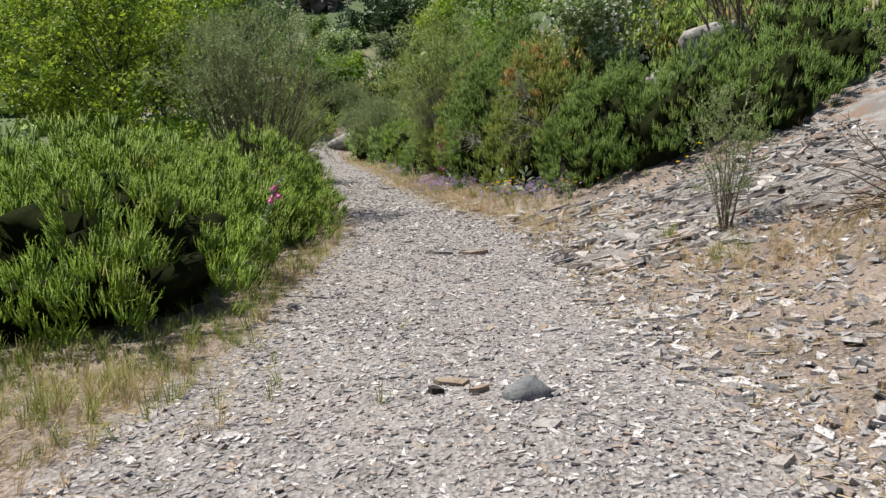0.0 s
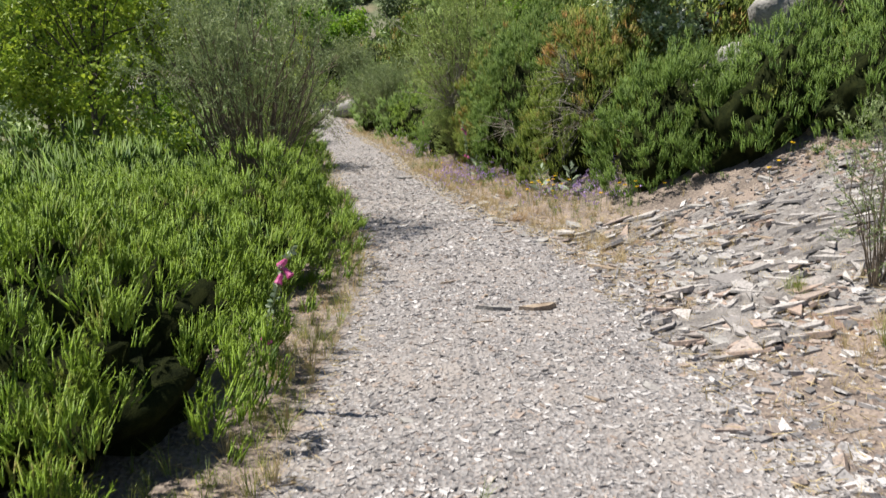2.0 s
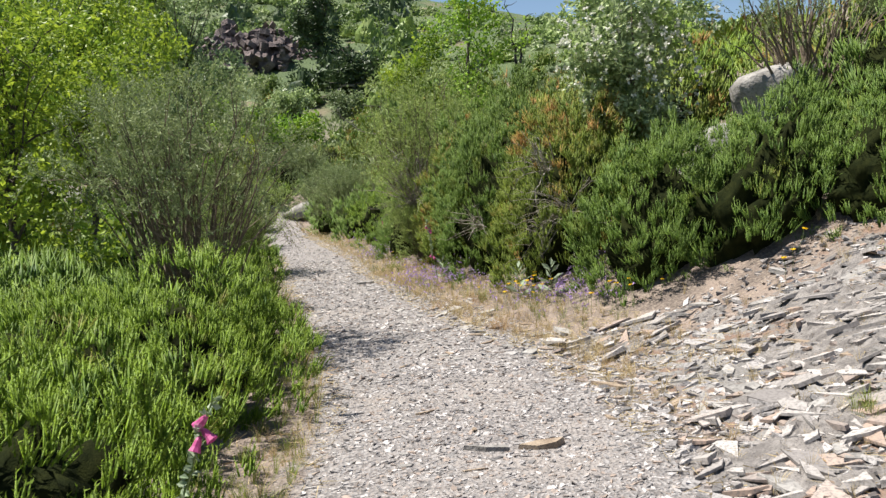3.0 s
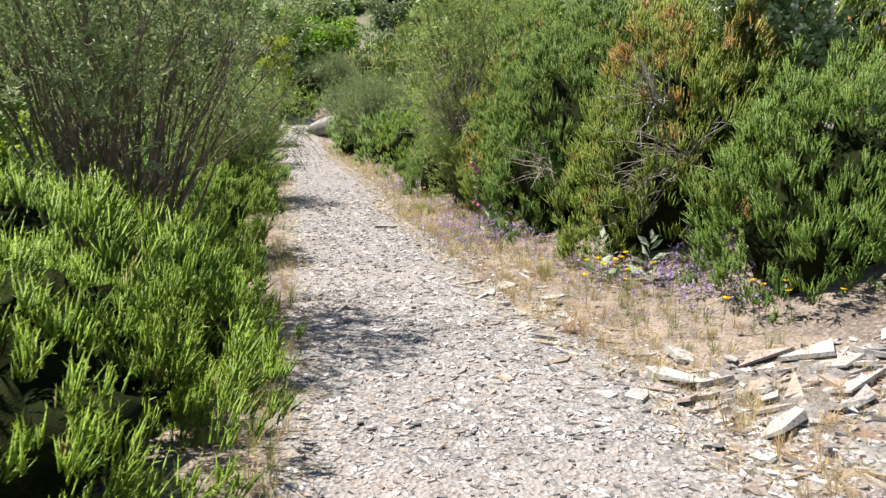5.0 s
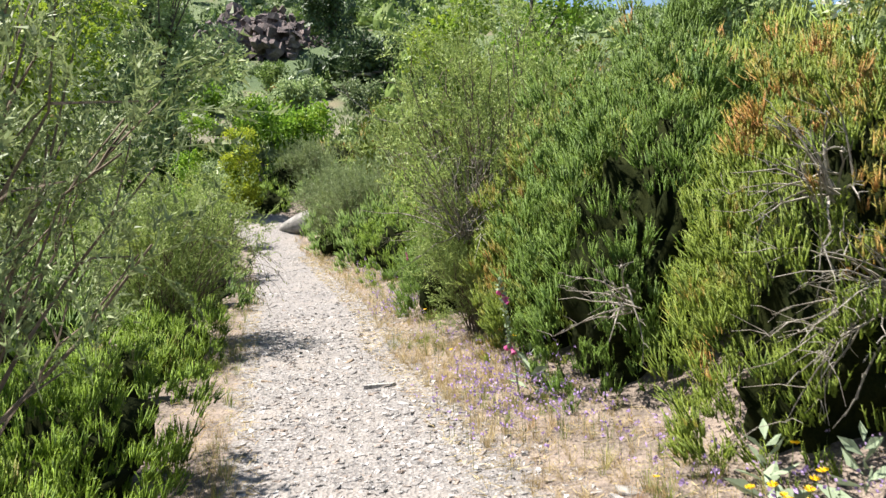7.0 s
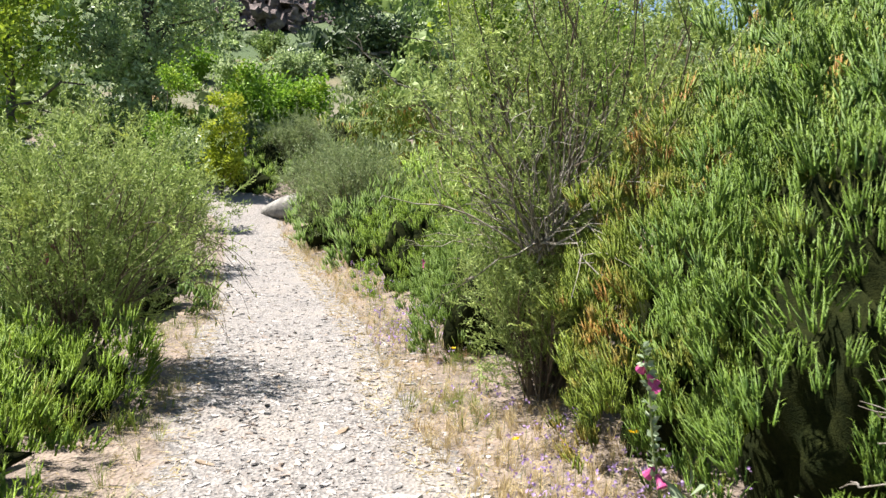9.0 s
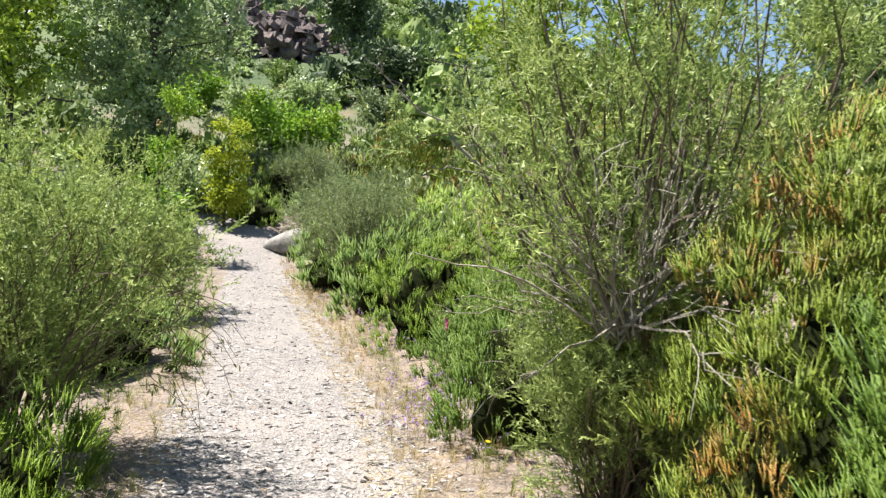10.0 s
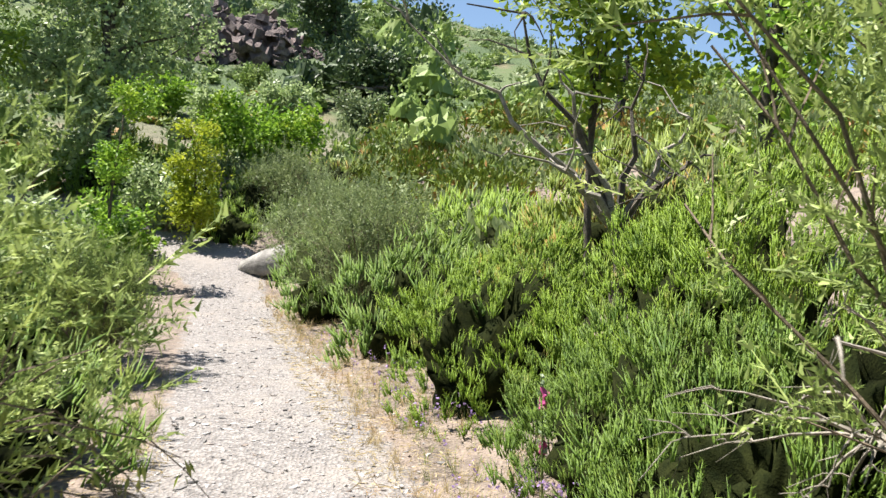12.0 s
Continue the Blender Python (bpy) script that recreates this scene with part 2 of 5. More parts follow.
# ---- mesh building ----
def link_mesh(name, verts, tris, material, smooth=False):
    me = bpy.data.meshes.new(name)
    me.vertices.add(len(verts))
    me.vertices.foreach_set("co", np.asarray(verts, np.float32).ravel())
    me.loops.add(len(tris) * 3)
    me.loops.foreach_set("vertex_index", np.asarray(tris, np.int32).ravel())
    me.polygons.add(len(tris))
    me.polygons.foreach_set("loop_start", np.arange(0, len(tris) * 3, 3, dtype=np.int32))
    me.polygons.foreach_set("use_smooth", np.full(len(tris), smooth, bool))
    me.materials.append(material)
    me.update(calc_edges=True)
    return new(name, me)


def part(name, soup, material, parent, label="", smooth=False):
    """One mesh object out of (verts, tris) under a thing or a part, in the parent's own space."""
    ob = link_mesh(name, soup[0], soup[1], material, smooth)
    ob.parent = parent
    if label:
        ob["label"] = label
    return ob


def thing(name, x, y, z, label, category, group="", kind=""):
    ob = new(name)
    ob.empty_display_size = 0.2
    ob.location = (x, y, z)
    return tagged(ob, label, category, group, kind)


def join(soups):
    verts, tris, k = [], [], 0
    for v, t in soups:
        if len(v):
            verts.append(v)
            tris.append(t + k)
            k += len(v)
    return np.concatenate(verts), np.concatenate(tris)


def unit(v):
    return v / np.maximum(np.linalg.norm(v, axis=-1, keepdims=True), 1e-9)


def scatter(templates, places, ways, sizes, rng, along=None):
    """Copies of the templates (their z along each way, spun at random), joined into one soup."""
    places, ways = np.asarray(places, float), unit(np.asarray(ways, float))
    sizes = np.asarray(sizes, float)
    if sizes.ndim == 1:
        sizes = sizes[:, None]
    pick = rng.integers(0, len(templates), len(places))
    out = []
    for i, (tv, tt) in enumerate(templates):
        sel = np.nonzero(pick == i)[0]
        if not len(sel):
            continue
        w = ways[sel]
        a = unit(np.cross(w, rng.normal(size=w.shape)))
        b = np.cross(w, a)
        s = sizes[sel]
        if s.shape[1] == 1:
            s = np.repeat(s, 3, axis=1)
        v = (places[sel][:, None, :] + tv[None, :, 0:1] * (a * s[:, 0:1])[:, None, :] + tv[None, :, 1:2] * (b * s[:, 1:2])[:, None, :]
             + tv[None, :, 2:3] * (w * s[:, 2:3])[:, None, :])
        t = tt[None] + (np.arange(len(sel)) * len(tv))[:, None, None]
        out.append((v.reshape(-1, 3), t.reshape(-1, 3)))
        if along is not None:
            along.append(np.tile(tv[:, 2], len(sel)))
    return join(out)


def blades(bases, ways, lengths, widths, rng):
    """Thin pointed triangles: needles and narrow leaves."""
    ways = unit(ways)
    side = unit(np.cross(ways, rng.normal(size=ways.shape))) * np.reshape(widths, (-1, 1)) * 0.5
    tip = bases + ways * np.reshape(lengths, (-1, 1))
    v = np.stack([bases - side, bases + side, tip], 1).reshape(-1, 3)
    return v, np.arange(len(v)).reshape(-1, 3)


def diamonds(bases, ways, lengths, widths, rng):
    """Broad leaves: two triangles folded a little along the rib."""
    ways = unit(ways)
    side = unit(np.cross(ways, rng.normal(size=ways.shape)))
    up = np.cross(side, ways)
    ln, wd = np.reshape(lengths, (-1, 1)), np.reshape(widths, (-1, 1)) * 0.5
    mid = bases + ways * ln * 0.55 + up * wd * 0.35
    v = np.stack([bases, mid + side * wd, bases + ways * ln, mid - side * wd], 1).reshape(-1, 3)
    k = np.arange(len(bases))[:, None, None] * 4
    return v, (np.array([[[0, 1, 2], [0, 2, 3]]]) + k).reshape(-1, 3)


def tube(points, radii, sides=4):
    """A tapering stem along a line of points."""
    p, r = np.asarray(points, float), np.asarray(radii, float)
    d = unit(np.gradient(p, axis=0))
    a = unit(np.cross(d, np.array([0.31, 0.52, 0.13])))
    b = np.cross(d, a)
    ang = np.arange(sides) * 2 * math.pi / sides
    v = p[:, None] + r[:, None, None] * (np.cos(ang)[None, :, None] * a[:, None] + np.sin(ang)[None, :, None] * b[:, None])
    n = len(p)
    t = []
    for i in range(n - 1):
        for j in range(sides):
            q = (j + 1) % sides
            t += [(i * sides + j, i * sides + q, (i + 1) * sides + q), (i * sides + j, (i + 1) * sides + q, (i + 1) * sides + j)]
    t += [((n - 1) * sides, (n - 1) * sides + j, (n - 1) * sides + j + 1) for j in range(1, sides - 1)]
    return v.reshape(-1, 3), np.array(t)


def curve_points(a, b, sag, n, rng, wob=0.03):
    """From a to b, first along sag; a little crooked."""
    a, b, sag = (np.asarray(q, float) for q in (a, b, sag))
    t = np.linspace(0, 1, n)[:, None]
    p = (1 - t) ** 2 * a + 2 * t * (1 - t) * (a + sag) + t ** 2 * b
    w = rng.normal(size=(n, 3)) * wob * np.linalg.norm(b - a)
    w[0] = 0
    return p + w * t


RNG = np.random.default_rng(7)


def plume_template(rng, needles=5):
    """A short upright shoot, fuzzy with short needles."""
    bend = rng.normal(size=2) * 0.18
    ang = np.arange(3) * 2 * math.pi / 3 + rng.uniform(0, 2)
    wide = 0.055 if needles else 0.075
    v = [(math.cos(a) * wide, math.sin(a) * wide, 0.1 + rng.uniform(-0.1, 0.1)) for a in ang]
    v.append((bend[0], bend[1], rng.uniform(0.9, 1.05)))
    t = [(j, (j + 1) % 3, 3) for j in range(3)]
    if not needles:
        return np.array(v), np.array(t)
    z = np.linspace(0.2, 0.95, needles) + rng.uniform(-0.05, 0.05, needles)
    a = np.arange(needles) * 2.4 + rng.uniform(0, 6)
    base = np.stack([bend[0] * z * z, bend[1] * z * z, z * 0.95], 1)
    way = np.stack([np.cos(a) * 0.8, np.sin(a) * 0.8, rng.uniform(0.5, 1.1, needles)], 1)
    return join([(np.array(v), np.array(t)), blades(base, way, rng.uniform(0.16, 0.26, needles), np.full(needles, 0.06), rng)])


def spray_template(rng, leaves=28):
    """A broom twig that forks, set with small narrow leaves."""
    soups = []
    for k in range(3):
        a = rng.uniform(0, 6.28)
        out = 0.0 if k == 0 else rng.uniform(0.25, 0.6)
        base = np.array([[0, 0, 0.0 if k == 0 else rng.uniform(0.1, 0.45)]])
        way = np.array([[math.cos(a) * out, math.sin(a) * out, 1.0]])
        ln = 1.0 if k == 0 else rng.uniform(0.45, 0.7)
        soups.append(blades(base, way, np.array([ln]), np.array([0.025]), rng))
        m = leaves // 2 if k == 0 else leaves // 4
        t = rng.uniform(0.12, 1.0, m)
        b = base + unit(way) * (t * ln)[:, None]
        la = rng.uniform(0, 6.28, m)
        w = np.stack([np.cos(la) * 0.7, np.sin(la) * 0.7, rng.uniform(0.2, 1.1, m)], 1)
        soups.append(blades(b, w, rng.uniform(0.1, 0.18, m), rng.uniform(0.035, 0.058, m), rng))
    return join(soups)


def cluster_template(rng, leaves=10, long=0.5, wide=0.32):
    """A loose handful of broad leaves about one unit across."""
    p = rng.normal(size=(leaves, 3)) * 0.36
    w = unit(p) * 0.7 + rng.normal(size=(leaves, 3)) * 0.5
    return diamonds(p, w, long * rng.uniform(0.7, 1.25, leaves), wide * rng.uniform(0.7, 1.2, leaves), rng)


def tuft_template(rng, n=15, spread=0.6):
    """Grass blades that arch outward."""
    soups = []
    for _ in range(n):
        a = rng.uniform(0, 6.28)
        o = np.array([math.cos(a), math.sin(a), 0.0])
        b = o * rng.uniform(0, 0.12)
        h = rng.uniform(0.5, 1.0)
        lean = rng.uniform(0.05, spread)
        mid = b + o * lean * 0.4 + np.array([0, 0, h * 0.6])
        tip = b + o * lean * 1.3 + np.array([0, 0, h])
        s = np.array([-o[1], o[0], 0]) * 0.009
        v = np.array([b - s, b + s, mid + s * 0.8, mid - s * 0.8, tip])
        soups.append((v, np.array([[0, 1, 2], [0, 2, 3], [3, 2, 4]])))
    return join(soups)


def chip_template(rng, flat=0.12):
    """A flat broken stone with 5 to 7 corners."""
    n = int(rng.integers(4, 7))
    a = np.sort(rng.uniform(0, 6.28, n))
    a = 0.6 * a + 0.4 * np.arange(n) * 6.283 / n
    r = rng.uniform(0.33, 0.6, n)
    st = rng.uniform(0.4, 0.85)
    top = np.stack([np.cos(a) * r * 0.9, np.sin(a) * r * st * 0.9, flat * rng.uniform(0.35, 0.6, n)], 1)
    low = np.stack([np.cos(a) * r, np.sin(a) * r * st, np.full(n, -flat * 0.5)], 1)
    v = np.concatenate([top, low])
    t = [(0, i, i + 1) for i in range(1, n - 1)]
    for i in range(n):
        j = (i + 1) % n
        t += [(i, n + i, n + j), (i, n + j, j)]
    return v, np.array(t)


def shard_template(rng, flat=0.1):
    """An angular flake of slate with 3 to 5 corners."""
    n = int(rng.integers(3, 6))
    a = (np.arange(n) + rng.uniform(-0.32, 0.32, n)) * 6.283 / n
    r = rng.uniform(0.3, 0.68, n)
    st = rng.uniform(0.4, 0.8)
    xy = np.stack([np.cos(a) * r, np.sin(a) * r * st], 1)
    tilt = rng.normal(size=2) * 0.08
    top = np.column_stack([xy * 0.97, flat * 0.5 + xy @ tilt])
    low = np.column_stack([xy, np.full(n, -flat * 0.5)])
    t = [(0, i, i + 1) for i in range(1, n - 1)]
    for i in range(n):
        j = (i + 1) % n
        t += [(i, n + i, n + j), (i, n + j, j)]
    return np.concatenate([top, low]), np.array(t)


PLUMES = [plume_template(RNG) for _ in range(9)]
PLUMES_FAR = [plume_template(RNG, 0) for _ in range(6)]
SPRAYS = [spray_template(RNG) for _ in range(6)]
CLUSTERS = [cluster_template(RNG) for _ in range(6)]
TUFTS = [tuft_template(RNG) for _ in range(6)]
CHIP_SHAPES = [shard_template(RNG, 0.16) for _ in range(14)]
SLAB_SHAPES = [shard_template(RNG, 0.16) for _ in range(8)]
PLATE_SHAPES = [shard_template(RNG, 0.13) for _ in range(12)]


# ---- ground ----
def grown(start, end, step, rate, cap):
    out = [start]
    while abs(out[-1] - end) > step and (end - out[-1]) * (end - start) > 0:
        out.append(out[-1] + math.copysign(step, end - start))
        step = min(step * rate, cap)
    return out[1:] + [end]


def build_ground():
    xs = np.array(grown(-5, -320, 0.1, 1.09, 12)[::-1] + list(np.arange(-5, 5.01, 0.125)) + grown(5, 320, 0.1, 1.09, 12))
    ys = np.array(grown(2, -140, 0.12, 1.12, 15)[::-1] + list(np.arange(2, 24.01, 0.125)) + grown(24, 520, 0.12, 1.055, 12))
    gx, gy = np.meshgrid(xs, ys)
    gz = height(gx, gy)
    v = np.stack([gx.ravel(), gy.ravel(), gz.ravel()], 1)
    nx, ny = len(xs), len(ys)
    i = (np.arange(ny - 1)[:, None] * nx + np.arange(nx - 1)[None]).ravel()
    t = np.concatenate([np.stack([i, i + 1, i + nx + 1], 1), np.stack([i, i + nx + 1, i + nx], 1)])
    ob = link_mesh("ground", v, t, ground_material(), True)
    x, y = v[:, 0], v[:, 1]
    inside = np.minimum(x - edge_l(y), edge_r(y) - x)
    gravel = np.clip(0.5 + inside / 0.5, 0, 1)
    dr = x - edge_r(y)
    rock = np.clip(dr / 0.5 + 0.2, 0, 1) * np.clip((9.6 - y + 0.25 * dr) / 0.8, 0, 1) * np.clip((y - 5.4 - 0.2 * dr) / 1.2, 0, 1) * 0.72
    hill = np.clip((y - 36) / 10, 0, 1) + np.clip((np.abs(x + 1) - 9) / 6, 0, 1)
    for name, val in (("gravel", gravel), ("rock", rock), ("hill", np.clip(hill, 0, 1))):
        a = ob.data.attributes.new(name, "FLOAT", "POINT")
        a.data.foreach_set("value", val.astype(np.float32))
    return tagged(ob, "sloping ground with a pale slate gravel path and dry tan soil", "ground", kind="structure")


GROUND = build_ground()


# ---- shrubs and trees ----
def dome(rng, n, low=-0.05):
    """Ways spread over the upper half of a ball."""
    z = rng.uniform(low, 1, n)
    a = rng.uniform(0, 2 * math.pi, n)
    r = np.sqrt(np.maximum(1 - z * z, 0))
    return np.stack([np.cos(a) * r, np.sin(a) * r, z], 1)


def undercut(z):
    """Bushes draw in towards their foot."""
    f = np.clip(z / 0.5, 0, 1)
    return 0.84 + 0.16 * f * f * (3 - 2 * f)


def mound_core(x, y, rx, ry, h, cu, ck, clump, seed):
    """The inside of a heath bush, its shade put in as near-black: a ragged dome that bulges at each clump."""
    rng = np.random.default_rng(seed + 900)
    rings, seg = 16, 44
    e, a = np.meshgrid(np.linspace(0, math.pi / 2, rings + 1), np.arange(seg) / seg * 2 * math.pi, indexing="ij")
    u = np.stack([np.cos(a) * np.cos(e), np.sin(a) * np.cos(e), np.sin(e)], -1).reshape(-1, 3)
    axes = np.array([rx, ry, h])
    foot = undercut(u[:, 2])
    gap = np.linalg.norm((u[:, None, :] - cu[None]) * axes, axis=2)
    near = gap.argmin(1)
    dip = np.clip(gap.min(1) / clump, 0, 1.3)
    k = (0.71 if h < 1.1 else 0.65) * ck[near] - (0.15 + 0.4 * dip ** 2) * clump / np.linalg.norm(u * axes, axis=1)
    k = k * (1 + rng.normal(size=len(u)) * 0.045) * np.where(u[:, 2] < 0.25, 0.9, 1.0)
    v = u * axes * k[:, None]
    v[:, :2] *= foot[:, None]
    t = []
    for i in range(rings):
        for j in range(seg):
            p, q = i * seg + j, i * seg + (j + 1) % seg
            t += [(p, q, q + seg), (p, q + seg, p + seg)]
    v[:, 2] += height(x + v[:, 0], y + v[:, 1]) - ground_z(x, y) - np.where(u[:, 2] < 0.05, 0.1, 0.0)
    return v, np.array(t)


def heath(x, y, rx, ry, h, material=None, density=150, size=0.2, seed=1, label="", group="heath bushes"):
    """A mounded heath bush: a twig core coloured near-black as shade, upright feathery shoots all over."""
    rng = np.random.default_rng(seed)
    gz = ground_z(x, y)
    ob = thing("heath_bush", x, y, gz, label or "dense bright green heath bush with upright feathery shoots", "bush", group)
    area = 2.2 * math.pi * ((rx * ry + rx * h + ry * h) / 3)
    near = size < 0.225
    size, density = (size * 0.46, density * 4.4) if near else (size * 0.56, density * 2.6)
    clump = 0.125 + 0.36 * size
    m = max(int(area * 0.6 / clump ** 2), 14)
    fi = np.arange(m) + rng.uniform(-0.3, 0.3, m)
    fz = np.clip((fi + 0.5) / m, 0.01, 1)
    fr = np.sqrt(1 - fz * fz)
    cu = unit(np.stack([fr * np.cos(fi * 2.39996), fr * np.sin(fi * 2.39996), fz], 1) + rng.normal(size=(m, 3)) * 0.05)
    cu[:, 2] = np.abs(cu[:, 2])
    ck = 1 + 0.17 * wave(cu[:, 0] * 3, cu[:, 1] * 3, cu[:, 2] * 3, seed) + 0.1 * wave(cu[:, 0] * 7, cu[:, 1] * 7, cu[:, 2] * 7, seed + 5) + rng.normal(size=m) * 0.08
    ck = np.clip(ck, 0.68, 1.32)
    lush = rng.uniform(0.55, 1.0, m)
    bunch = 11 if near else 8
    n = int(area * density * (0.8 if h < 1.1 else 1.2) * 1.1 / bunch)
    pick = rng.integers(0, m, n)
    pick = pick[rng.uniform(size=n) < lush[pick] * np.clip((cu[pick, 2] - 0.03) * 3.5, 0.42 if h < 1.1 else 0.62, 1)]
    n = len(pick)
    deep = rng.uniform(size=n) < 0.18
    u = cu[pick]
    a = unit(np.cross(u, [0.3, 0.2, 0.9]))
    b = np.cross(u, a)
    ang, rad = rng.uniform(0, 2 * math.pi, n), np.sqrt(rng.uniform(0, 1, n))
    off = (a * np.cos(ang)[:, None] + b * np.sin(ang)[:, None]) * rad[:, None]
    p = u * np.array([rx, ry, h]) * ck[pick][:, None] + off * clump + u * (np.where(deep, -0.5, 0.15 - 0.95 * rad ** 2) * clump)[:, None]
    p[:, :2] *= undercut(u[:, 2])[:, None]
    p[:, 2] = np.maximum(p[:, 2] + rng.normal(size=n) * 0.4 * size, 0.0) - 0.05
    p[:, 2] += height(x + p[:, 0], y + p[:, 1]) - gz
    ways = u * np.array([0.3, 0.3, 0.0]) + off * 0.35 + np.array([0, 0, 1.0]) + rng.normal(size=(n, 3)) * 0.12
    each = np.repeat(np.arange(n), bunch)
    pick, n = pick[each], len(each)
    sway = rng.normal(size=(n, 3))
    p = p[each] + sway * np.array([0.19, 0.19, 0.16]) * size
    ways = ways[each] + sway * np.array([0.13, 0.13, 0.0])
    tips = []
    ob_leaves = part("foliage", scatter(PLUMES if near else PLUMES_FAR, p, ways, size * rng.uniform(0.6, 1.3, n) * (0.8 + 0.4 * lush[pick]), rng, tips), material or HEATH, ob, smooth=True)
    at = ob_leaves.data.attributes.new("young", "FLOAT", "POINT")
    at.data.foreach_set("value", np.concatenate(tips).astype(np.float32))
    part("inner_shade_core", mound_core(x, y, rx, ry, h, cu, ck, clump, seed), TWIG_SHADE, ob, "inner twigs coloured near-black as shade", True)
    return ob


def broom(x, y, r, h, stems=60, sprays=16, material=None, spray=0.36, seed=1, label="", lean=(0, 0), bare=0.4, stem_r=0.011, base=0.14, tuft=0.13):
    """A broom bush: crooked stems from one base, forking into twigs that each end in a leafy tuft, with gaps between."""
    rng = np.random.default_rng(seed)
    ob = thing("broom_bush", x, y, ground_z(x, y), label or "wispy grey-green broom bush with thin brown stems", "bush", "broom bushes")
    wood, pos, ways = [], [], []
    steps = np.linspace(0, 1, 7)
    for k in range(stems):
        a = k * 2.39996 + rng.normal() * 0.3
        rho = math.sqrt((k + 0.5) / stems) * rng.uniform(0.85, 1.1)
        top = h * (0.5 + 0.5 * math.sqrt(max(1 - 0.8 * rho ** 2, 0))) * rng.uniform(0.72, 1.06)
        tip = np.array([math.cos(a) * r * rho + lean[0], math.sin(a) * r * rho + lean[1], top])
        b = np.array([math.cos(a), math.sin(a), 0]) * rng.uniform(0, base)
        p = curve_points(b, tip, np.array([tip[0] * 0.3, tip[1] * 0.3, tip[2] * 0.5]), 7, rng, 0.035)
        wood.append(tube(p, stem_r * np.linspace(rng.uniform(0.7, 1.4), 0.25, 7), 4))
        twigs = max(int(round(4.5 * (1.15 - bare))), 2)
        for f in np.append(rng.uniform(bare, 0.95, twigs), 1.0):
            q = np.array([np.interp(f, steps, p[:, i]) for i in range(3)])
            d = unit(p[-1] - p[-3]) * 0.7 + np.array([0, 0, 0.35]) + rng.normal(size=3) * 0.5
            e = q + unit(d) * rng.uniform(0.5, 1.3) * spray if f < 1 else q
            if f < 1:
                wood.append(tube(curve_points(q, e, (0, 0, 0.02), 3, rng, 0.04), stem_r * np.array([0.4, 0.3, 0.2]), 3))
            m = int(rng.integers(sprays // 2, sprays + 1))
            pos.append(e + rng.normal(size=(m, 3)) * tuft * spray * 2.2 * np.array([1, 1, 0.8]))
            ways.append(unit(d) * 0.6 + np.array([0, 0, 0.3]) + rng.normal(size=(m, 3)) * 0.45)
    pos, ways = np.concatenate(pos), np.concatenate(ways)
    part("wood", join(wood), TWIG, ob, "thin brown stems")
    part("foliage", scatter(SPRAYS, pos, ways, spray * rng.uniform(0.5, 1.05, len(pos)), rng), material or BROOM, ob)
    return ob


